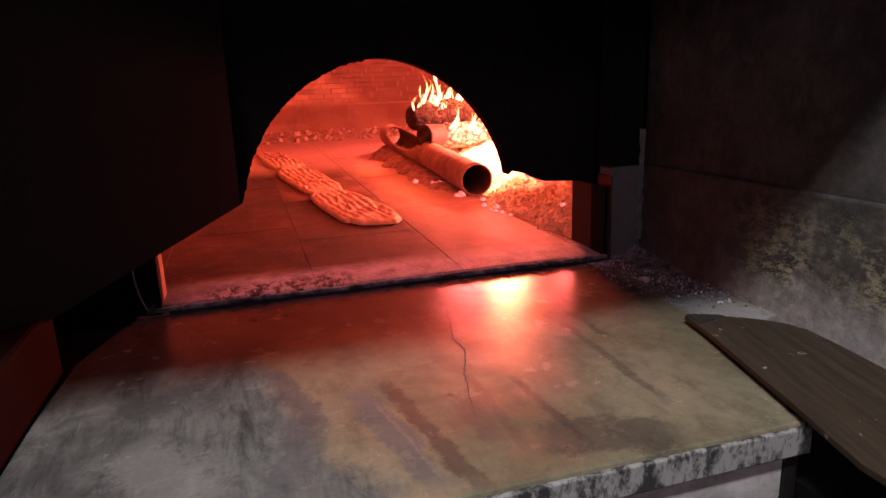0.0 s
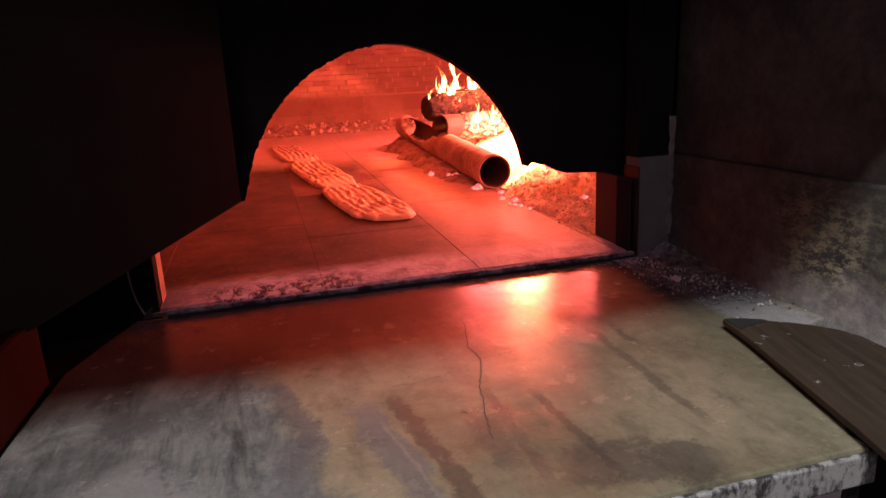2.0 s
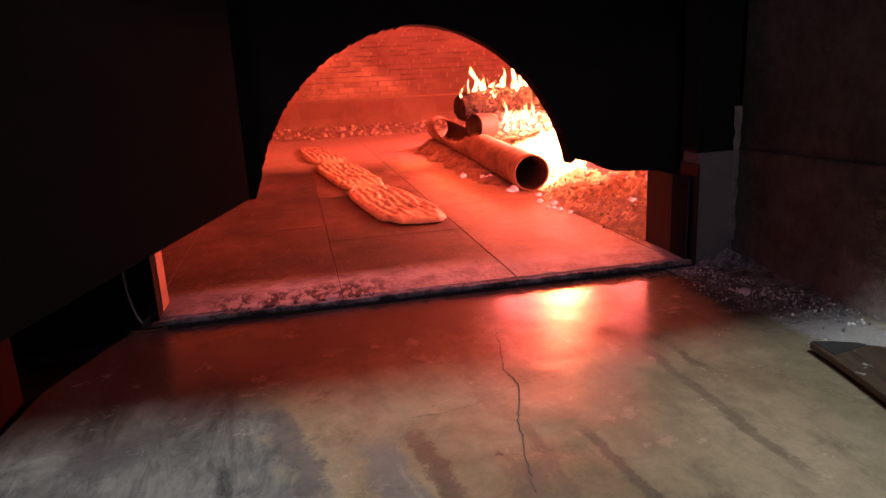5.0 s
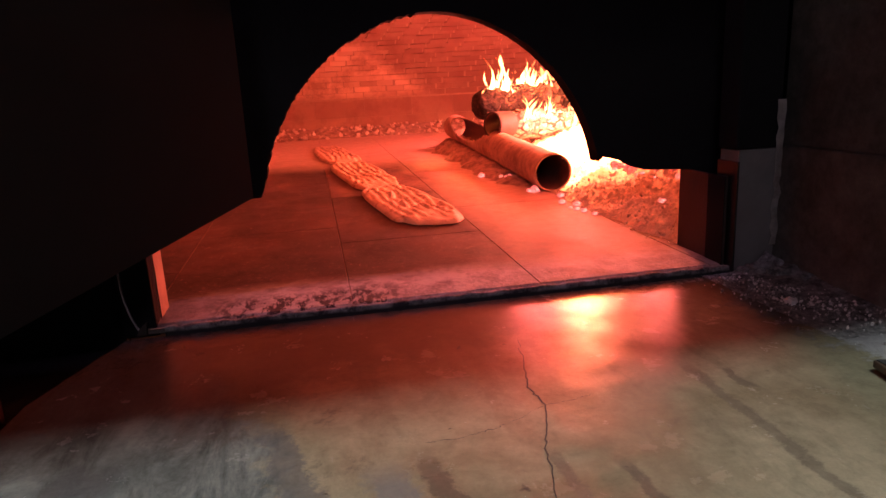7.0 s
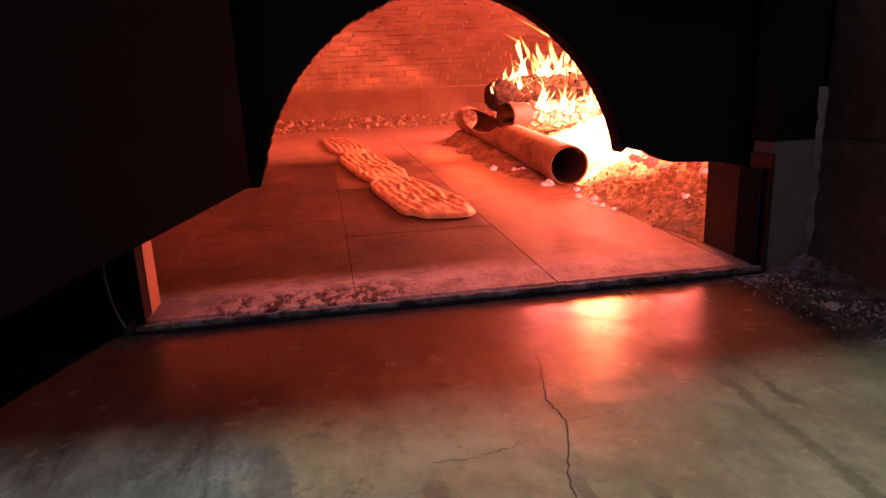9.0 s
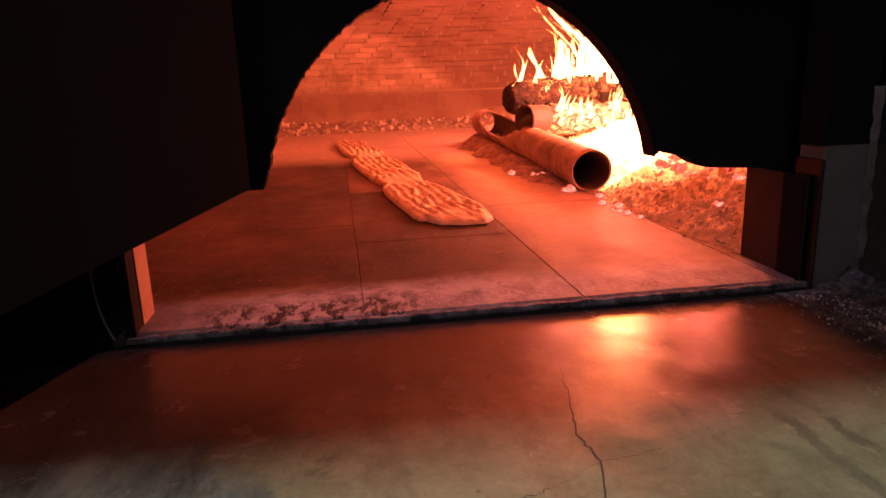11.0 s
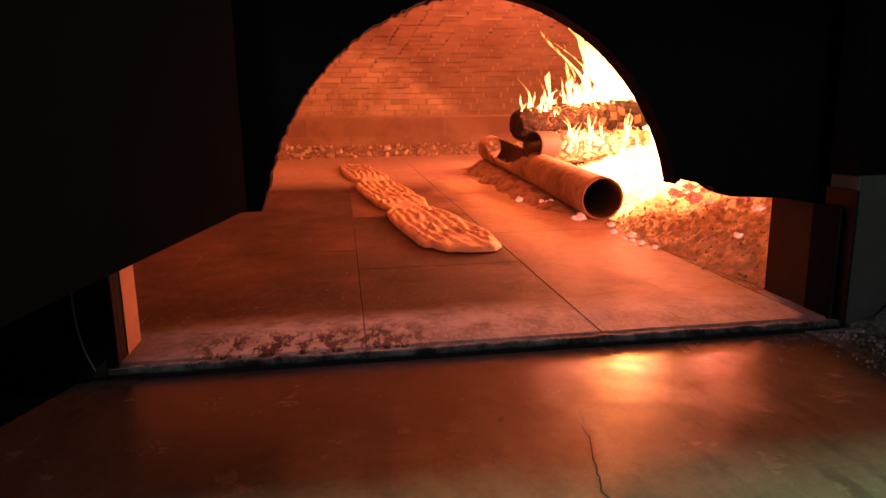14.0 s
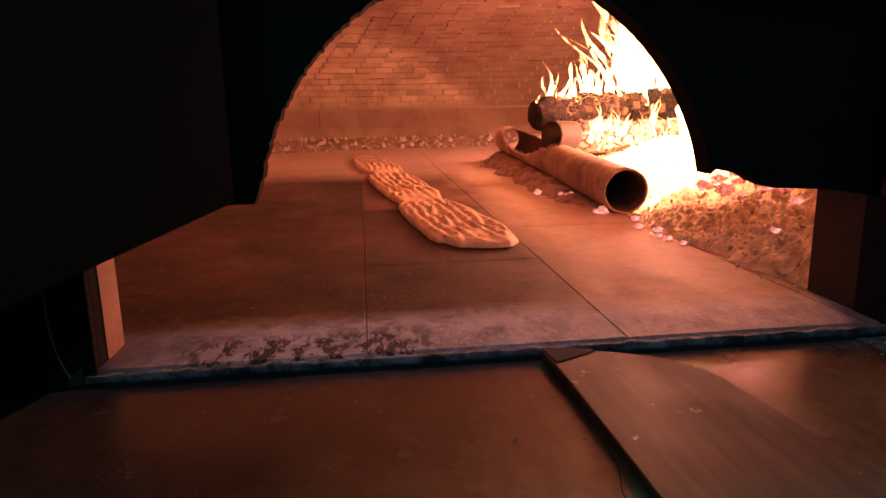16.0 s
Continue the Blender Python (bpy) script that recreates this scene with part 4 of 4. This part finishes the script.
for i in range(5):                                    # tails that curl over under the vault
    put_flame(1.20 + 0.06 * i, 2.60 + 0.05 * math.sin(i * 2.0), 0.46 + 0.05 * i, rng.uniform(0.55, 0.70), rng.uniform(0.050, 0.075), 800 + i, 0.05, 6, 1.1, rng.uniform(0.75, 1.05))
for i in range(6):                                    # steady blaze deep beside the wall
    f = i / 5
    put_flame(1.12 + 0.34 * f, 1.95 + 0.15 * math.sin(i * 1.7), 0.26, rng.uniform(0.26, 0.42), rng.uniform(0.05, 0.08), 500 + i, 0.05, 7)


def coal(seed, r):
    bm = bmesh.new()
    bmesh.ops.create_icosphere(bm, subdivisions=2, radius=r)
    for v in bm.verts:
        v.co *= 1 + 0.62 * fbm(v.co + Vector((seed, 0, 0)), 1.5 / r, 3)
        v.co.z *= 0.7
    return bm


rng = random.Random(5)
for x, y, r in ((0.288, 1.587, 0.016), (0.350, 1.47, 0.018), (0.374, 1.44, 0.022), (0.383, 1.115, 0.019), (0.366, 1.13, 0.012), (0.398, 0.86, 0.011), (0.408, 0.69, 0.010), (0.40, 0.73, 0.009),
                (0.43, 0.80, 0.012), (0.44, 0.98, 0.012), (0.42, 0.63, 0.008), (0.39, 0.76, 0.006)):
    ob = tagged(mesh_ob("live_coal", coal(rng.uniform(0, 50), r), "coal"), "small live coal with a pale ash crust on the oven floor", "coal", "coals spilled from the fire")
    ob.location = (x, y, floor_z(y) + r * 0.55)


for i in range(60):                                   # glowing lumps on the ash by the jamb
    x, y = rng.uniform(0.50, 0.95), rng.uniform(0.42, 1.15)
    if x < 0.45 + 0.25 * rng.random():
        continue
    r = rng.uniform(0.005, 0.014)
    ob = tagged(mesh_ob("live_coal", coal(rng.uniform(0, 50), r), "coal"), "glowing coal half sunk in the ash bed", "coal", "coals on the ash")
    ob.location = (x, y, ash_height(x, y) + r * 0.25)


rng = random.Random(58)
for i in range(60):                                   # heap of rose-red coals on the crest of the ash by the cheek
    x, y = rng.uniform(0.66, 1.06), rng.uniform(0.62, 1.06)
    if y < 0.62 + 0.5 * (x - 0.66):
        continue
    r = rng.uniform(0.010, 0.026)
    ob = tagged(mesh_ob("red_coal", coal(rng.uniform(0, 50), r), "redcoal", smooth=True), "rose-red glowing coal with ashen skin on the ash crest", "coal", "coals on the ash")
    ob.location = (x, y, ash_height(x, y) + r * 0.15)


def rubble():
    """Small pale stones and ash bits along the foot of the back wall."""
    rng = random.Random(79)
    bm = bmesh.new()
    for i in range(520):
        deep = rng.random() ** 1.2
        p = vault(WAY[-1] * rng.uniform(0.06, 0.45), 0, -0.26 * deep)
        r = rng.choice((0.006, 0.009, 0.012, 0.018, 0.026)) * rng.uniform(0.7, 1.3)
        z = floor_z(p.y) + 0.085 * (1 - deep) ** 0.8 - 0.004
        m = Matrix.LocRotScale((p.x, p.y, z), Euler((rng.uniform(0, 3), rng.uniform(0, 3), rng.uniform(0, 3))), (r, r * 0.8, r * 0.7))
        vs = [bm.verts.new(m @ Vector(c)) for c in ((1, 0, 0), (-1, 0.2, 0), (0, 1, 0.1), (0, -1, 0), (0.1, 0, 1), (0, 0.1, -1))]
        for f in ((0, 2, 4), (2, 1, 4), (1, 3, 4), (3, 0, 4), (2, 0, 5), (1, 2, 5), (3, 1, 5), (0, 3, 5)):
            bm.faces.new([vs[i] for i in f])
    return bm


tagged(mesh_ob("back_rubble", rubble(), "lump"), "pale rubble strewn along the foot of the back wall", "rubble", kind="stuff")


def crumbs():
    """Grey ash crumbs swept into the corner by the jamb."""
    rng = random.Random(77)
    bm = bmesh.new()
    for i in range(2600):
        x = 0.585 - abs(rng.gauss(0, 0.085))
        y = -0.03 - abs(rng.gauss(0, 0.17))
        if x < 0.36 or y < -0.62:
            continue
        r = rng.choice((0.0010, 0.0013, 0.0016, 0.0022, 0.0030, 0.0046)) * rng.uniform(0.7, 1.3)
        m = Matrix.LocRotScale((x, y, 0.0015 + r * 0.4), Euler((rng.uniform(0, 3), rng.uniform(0, 3), rng.uniform(0, 3))), (r, r * 0.8, r * 0.6))
        vs = [bm.verts.new(m @ Vector(c)) for c in ((1, 0, 0), (-1, 0.2, 0), (0, 1, 0.1), (0, -1, 0), (0.1, 0, 1), (0, 0.1, -1))]
        for f in ((0, 2, 4), (2, 1, 4), (1, 3, 4), (3, 0, 4), (2, 0, 5), (1, 2, 5), (3, 1, 5), (0, 3, 5)):
            bm.faces.new([vs[i] for i in f])
    return bm


tagged(mesh_ob("ash_crumbs", crumbs(), "crumb"), "grey and white ash crumbs strewn on the slab by the jamb", "ash", kind="stuff")


def lumps():
    """Broken ash and charcoal bits over the bed."""
    rng = random.Random(78)
    bm = bmesh.new()
    for i in range(1700):
        y = 0.22 + 1.6 * rng.random() ** 1.6
        x = 0.42 + abs(rng.gauss(0, 0.30))
        if x > 1.3 or (x > 0.46 and y < 0.21):
            continue
        z = ash_height(x, y)
        if z < floor_z(y) - 0.01:
            z = floor_z(y)
            if rng.random() < 0.7:
                continue
        r = rng.choice((0.0015, 0.002, 0.003, 0.003, 0.004, 0.0065)) * rng.uniform(0.7, 1.3)
        m = Matrix.LocRotScale((x, y, z + r * 0.3), Euler((rng.uniform(0, 3), rng.uniform(0, 3), rng.uniform(0, 3))), (r, r * 0.8, r * 0.6))
        vs = [bm.verts.new(m @ Vector(c)) for c in ((1, 0, 0), (-1, 0.2, 0), (0, 1, 0.1), (0, -1, 0), (0.1, 0, 1), (0, 0.1, -1))]
        for f in ((0, 2, 4), (2, 1, 4), (1, 3, 4), (3, 0, 4), (2, 0, 5), (1, 2, 5), (3, 1, 5), (0, 3, 5)):
            bm.faces.new([vs[i] for i in f])
    return bm


tagged(mesh_ob("ash_lumps", lumps(), "lump"), "broken ash and charcoal bits over the ash bed", "ash", kind="stuff")


def dust_drift():
    def at(u, v):
        x, y = 0.40 + 0.187 * u, -0.013 - 0.42 * v
        h = 0.030 * u ** 2.5 * (1 - v) ** 1.5 + 0.006 * fbm((x, y, 3), 22, 4) * (1 - v) * min(1, u * 3)
        return Vector((x, y, max(0.0008, h)))
    return sheet(40, 60, at)


tagged(mesh_ob("ash_drift", dust_drift(), "drift", smooth=True), "dark ash drift in the corner by the jamb", "ash", kind="stuff")
rng = random.Random(91)
for x, y, r in ((0.555, -0.040, 0.030), (0.520, -0.045, 0.022), (0.568, -0.090, 0.024), (0.540, -0.085, 0.017), (0.572, -0.135, 0.018), (0.498, -0.034, 0.013)):
    ob = tagged(mesh_ob("ash_clod", coal(rng.uniform(0, 50), r), "drift"), "dark crumbly ash clod at the foot of the jamb", "ash clod", "clods by the jamb")
    ob.location = (x, y, r * 0.5 + 0.004)
chip = tagged(mesh_ob("plaster_chip", coal(3.0, 0.012), "crumb"), "white flake of plaster lying among ash crumbs", "plaster chip")
chip.location = (0.448, -0.251, 0.008)


def hoop():
    """A bent steel strap leaning on the iron block."""
    bm = bmesh.new()
    rows = []
    for i in range(17):
        t = i / 16
        x, z = -0.862 + 0.026 * t ** 3, 0.150 - 0.145 * t
        rows.append([bm.verts.new((x + dx, -0.003 + dy, z)) for dx, dy in ((-0.0015, -0.001), (0.0015, -0.001), (0.0015, 0.004), (-0.0015, 0.004))])
    for p, q in zip(rows, rows[1:]):
        for i in range(4):
            bm.faces.new((p[i], p[(i + 1) % 4], q[(i + 1) % 4], q[i]))
    return bm


tagged(mesh_ob("steel_strap", hoop(), "steel"), "thin bent steel strap against the black block", "strap")
tagged(mesh_ob("tile_shard", prism([(-0.846, -0.008, 0.002), (-0.826, -0.005, 0.002), (-0.822, -0.005, 0.030), (-0.838, -0.006, 0.018)], (0, 0.006, 0), 0.001), "cheek"), "small brown tile shard leaning on the block", "shard")


# ---- flatbreads ----
def bread(length, width, thick, seed):
    """Long flatbread, dimpled by fingertips in rows."""
    def at(u, v):
        a = 2 * math.pi * u
        r = v
        c, sn = math.cos(a), math.sin(a)
        wob = 1 + 0.018 * math.sin(3 * a + seed) - 0.006 * math.cos(4 * a) + 0.02 * math.sin(5 * a + 2 * seed) + 0.014 * math.sin(11 * a + seed) + 0.05 * fbm((1.6 * c, 1.6 * sn, seed), 1.6, 3)
        x = math.copysign(abs(c) ** 0.60, c) * r * length / 2 * wob
        y = math.copysign(abs(sn) ** 0.62, sn) * r * width / 2 * wob * (1 + 0.10 * c)
        rim = (1 - r ** 14) ** 0.5
        wave = y * 2 * math.pi / 0.034 + 1.3 * math.sin(x * 8 + seed) + 2.6 * fbm((x, y, seed), 6, 3)
        dim = math.sin(wave) * (0.75 + 0.25 * math.sin(x * 2 * math.pi / 0.17 + 2.0 * math.sin(y * 30 + seed)))
        z = thick * rim * (0.80 + 0.30 * dim * (1 - r ** 5) + 0.40 * fbm((x + seed, y, 0), 24, 5) + 0.16 * r ** 4)
        return Vector((x, y, z + 0.003))
    top = sheet(140, 56, at)
    bmesh.ops.remove_doubles(top, verts=top.verts[:], dist=0.0004)
    return top


def put_bread(a, b, width, seed, lift, label):
    a, b = Vector((*a, floor_z(a[1]))), Vector((*b, floor_z(b[1])))
    d = b - a
    ob = tagged(mesh_ob("flatbread", bread(d.length, width, 0.0215, seed), "bread", smooth=True), label, "flatbread", "flatbreads baking in a row")
    x = d.normalized()
    y = Vector((0, 0, 1)).cross(x).normalized()
    m = Matrix((x, y, x.cross(y))).transposed().to_4x4()
    ob.matrix_world = Matrix.Translation((a + b) / 2 + Vector((0, 0, lift))) @ m
    return ob


put_bread((-0.196, 1.465), (-0.088, 0.680), 0.240, 0.3, 0.001, "long dimpled flatbread browning on the oven tiles")
put_bread((-0.296, 2.43), (-0.190, 1.455), 0.228, 2.1, 0.001, "middle flatbread, both ends touching its neighbours")
put_bread((-0.388, 3.42), (-0.285, 2.425), 0.215, 4.4, 0.001, "pale flatbread deep in the oven, touching the next")


# ---- baker's peel ----
def peel(label):
    """Wooden peel; its origin is the sharp corner of the blade's worn end, y points into the oven."""
    ob = tagged(empty("baking_peel"), label, "peel")
    pts = [(0, 0), (0.030, -0.002), (0.075, -0.012), (0.082, -0.020), (0.119, -0.034), (0.155, -0.054), (0.192, -0.084), (0.212, -0.118), (0.226, -0.205), (0.240, -0.345), (0.256, -0.43),
           (0.262, -0.60), (0.235, -0.74), (0.155, -0.80), (0.115, -0.80), (0.035, -0.74), (0.004, -0.60), (0.007, -0.42), (0.006, -0.11)]
    part("blade", prism([(x, y, 0) for x, y in pts], (0, 0, 0.013), 0.0025), "peel", ob)
    part("tip_plate", prism([(x, y, 0.0132) for x, y in ((0.003, -0.004), (0.030, -0.005), (0.072, -0.015), (0.080, -0.024), (0.050, -0.040), (0.010, -0.060))], (0, 0, 0.0015)), "tip", ob, "dark worn patch plate on the blade's corner")
    part("handle", prism([(0.135 + 0.020 * math.cos(a), -0.70, 0.021 + 0.014 * math.sin(a)) for a in [i * math.pi / 8 for i in range(16)]], (0, -1.2, 0)), "peel", ob)
    return ob


baking_peel = peel("dark worn wooden peel with a chipped end, pushed over the slab")


# ---- oven floor tiles (parts of the floor) ----
oven_floor = tagged(empty("oven_floor"), "sooty brown fired tiles of the oven floor", "oven floor", kind="structure")
part("bedding", sheet(4, 20, lambda u, v: (-0.82 + 1.29 * u if v < 0.06 else -1.85 + 3.9 * u, -0.004 + 4.5 * v, floor_z(-0.004 + 4.5 * v) - 0.005)), "mortar", oven_floor)


def sill_face():
    """Sooty broken front face of the tiles above the slab."""
    def at(u, v):
        x = -0.79 + 1.265 * u
        h = 0.0165 + 0.0035 * fbm((x, 0, 2), 30, 3)
        if v < 0.5:
            return Vector((x, -0.0095 - 0.004 * fbm((x, 1, 5), 25, 3) - 0.004 * (1 - 2 * v), -0.004 + (h + 0.004) * 2 * v))
        return Vector((x, -0.0095 + 0.011 * (2 * v - 1), h))
    return sheet(240, 8, at)


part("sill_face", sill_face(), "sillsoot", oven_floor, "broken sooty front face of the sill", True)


def tile(x0, x1, y0, y1, g=0.0007):
    bm = bmesh.new()
    x0, x1, y0, y1 = x0 + g, x1 - g, y0 + g, y1 - g
    worn = y0 < 0.05
    rows = []
    for y, dz in ((y0, -0.016), (y0, -0.006 if worn else -0.002), (y0 + (0.012 if worn else 0.001), 0), (y1 - 0.001, 0), (y1, -0.002), (y1, -0.016)):
        rows.append([bm.verts.new((x, y, floor_z(y) + dz - (0.0015 if e else 0))) for x, e in ((x0, 1), (x0 + 0.001, 0), (x1 - 0.001, 0), (x1, 1))])
    for a, b in zip(rows, rows[1:]):
        for i in range(3):
            bm.faces.new((a[i], a[i + 1], b[i + 1], b[i]))
    return bm


cols = [-1.68, -1.257, -0.834, -0.410, 0.013, 0.436, 0.859, 1.30]
starts = [(0.80, 0.90), (0.40, 0.95), (0.78, 1.0), (0.56, 0.78), (0.95, 0.95), (0.6, 0.9), (0.8, 0.9)]
for (x0, x1), (first, step) in zip(zip(cols, cols[1:]), starts):
    ys = [0.0 if -0.84 < x0 < 0.43 else 0.204]
    y = first
    while y < 4.4:
        ys.append(y)
        y += step
    for y0, y1 in zip(ys, ys[1:] + [4.44]):
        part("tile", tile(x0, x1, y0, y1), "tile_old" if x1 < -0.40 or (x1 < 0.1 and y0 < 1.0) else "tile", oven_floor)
part("tile", tile(0.436, 0.474, 0.0, 0.204), "tile", oven_floor)


# ---- vault bricks (parts of the vault) ----
def brick_mesh(l, h, d):
    bm = box(-l / 2, l / 2, -d, 0, -h / 2, h / 2)
    me = bpy.data.meshes.new("brick")
    bmesh.ops.recalc_face_normals(bm, faces=bm.faces[:])
    bm.to_mesh(me)
    bm.free()
    me.materials.append(MAT["brick"])
    return me


def bricks():
    rng = random.Random(12)
    shapes = [brick_mesh(l, 0.0432, 0.05) for l in (0.128, 0.135, 0.139)]
    count, rest = 0, bmesh.new()
    course, phi, row = 0.0465, 0.03, 0
    full = WAY[-1]
    while phi < 1.12:
        r = math.cos(phi) ** 0.92
        step = 0.143 / r
        s = 0.03 * full + (step / 2 if row % 2 else 0)
        while s < 0.47 * full:
            at = s + rng.uniform(-0.006, 0.006)
            s += step
            if rng.random() < 0.012:
                continue
            p = vault(at, phi)
            t = (vault(at + 0.02, phi) - vault(at - 0.02, phi)).normalized()
            u = (vault(at, phi + 0.01) - vault(at, phi - 0.01)).normalized()
            inward = t.cross(u).normalized()
            if inward.dot(Vector((VC.x, VC.y, 0.3)) - p) < 0:
                inward = -inward
            mat = Matrix((t, inward, t.cross(inward))).transposed().to_4x4()
            mat = Matrix.Translation(p + inward * rng.uniform(-0.007, 0.005)) @ mat @ pose(0, 0, 0, rng.uniform(-1.4, 1.4), rng.uniform(-1.8, 1.8), rng.uniform(-1.4, 1.4))
            if p.y > 3.6 and -1.0 < p.x < 1.3 and count < 300:
                ob = new("brick", rng.choice(shapes))
                ob.parent = oven
                ob.matrix_basis = mat
                count += 1
            else:
                l, h = rng.choice((0.064, 0.0675, 0.0695)), 0.0216
                vs = [rest.verts.new(mat @ Vector(c)) for c in ((-l, 0, -h), (l, 0, -h), (l, 0, h), (-l, 0, h), (-l, -0.05, -h), (l, -0.05, -h), (l, -0.05, h), (-l, -0.05, h))]
                for f in ((0, 1, 2, 3), (0, 1, 5, 4), (1, 2, 6, 5), (2, 3, 7, 6), (3, 0, 4, 7)):
                    rest.faces.new([vs[i] for i in f])
        phi += course / math.hypot(RISE * math.cos(phi), VB * math.sin(phi))
        row += 1
    tagged(part("bricks_beyond", rest, "brick", oven), kind="stuff")


bricks()


# two courses of large smooth blocks under the springing line
def blocks():
    rng = random.Random(31)
    for z0, z1 in ((0.10, 0.244), (0.247, 0.393)):
        s = 0.05 * WAY[-1] + rng.uniform(0, 0.2)
        while s < 0.45 * WAY[-1]:
            w = rng.uniform(0.26, 0.42)
            bm = bmesh.new()
            rows = []
            off = rng.uniform(-0.002, 0.002)
            for k in range(5):
                q = s + 0.0015 + (w - 0.003) * k / 4
                f, g = vault(q, 0, off), vault(q, 0, 0.05)
                rows.append([bm.verts.new(v) for v in ((g.x, g.y, z0), (f.x, f.y, z0), (f.x, f.y, z1), (g.x, g.y, z1))])
            for p, q in zip(rows, rows[1:]):
                for i in range(3):
                    bm.faces.new((p[i], p[i + 1], q[i + 1], q[i]))
            bm.faces.new(rows[0])
            bm.faces.new(rows[-1][::-1])
            part("block", bm, "brick", oven)
            s += w


blocks()


# ---- what moves ----
def motions():
    for ob, (x, y, z), lift, turn, seed, low in FLAMES:
        rng = random.Random(seed)
        rows = []
        spin = 8 if low > 0.6 else 40
        t = 0.0
        while t <= 16.01:
            down = low * max(0.0, min(1.0, (11.0 - t) / 5.0))      # the fire grows tall late in the clip
            rows.append((t, pose(x + rng.uniform(-0.012, 0.012), y + rng.uniform(-0.012, 0.012), z - down + rng.uniform(-lift, lift), rng.uniform(-turn, turn) * 0.5, rng.uniform(-turn, turn), rng.uniform(-spin, spin))))
            t += 0.25
        walk(ob, rows)
    rest = pose(0.345, -0.557, 0.010, 0, 0, -15)
    walk(baking_peel, [(0.0, rest), (14.9, rest), (15.2, rest), (15.5, pose(0.30, -0.92, 0.06, 0, 0, -8)), (15.7, pose(0.06, -0.555, 0.010, 0, 0, -3)), (15.8, pose(-0.016, -0.365, 0.006, 0, 0, -1)), (15.9, pose(-0.083, -0.176, 0.006, 0, 0, 0)), (16.0, pose(-0.142, -0.018, 0.006, 0, 0, 0))])


motions()
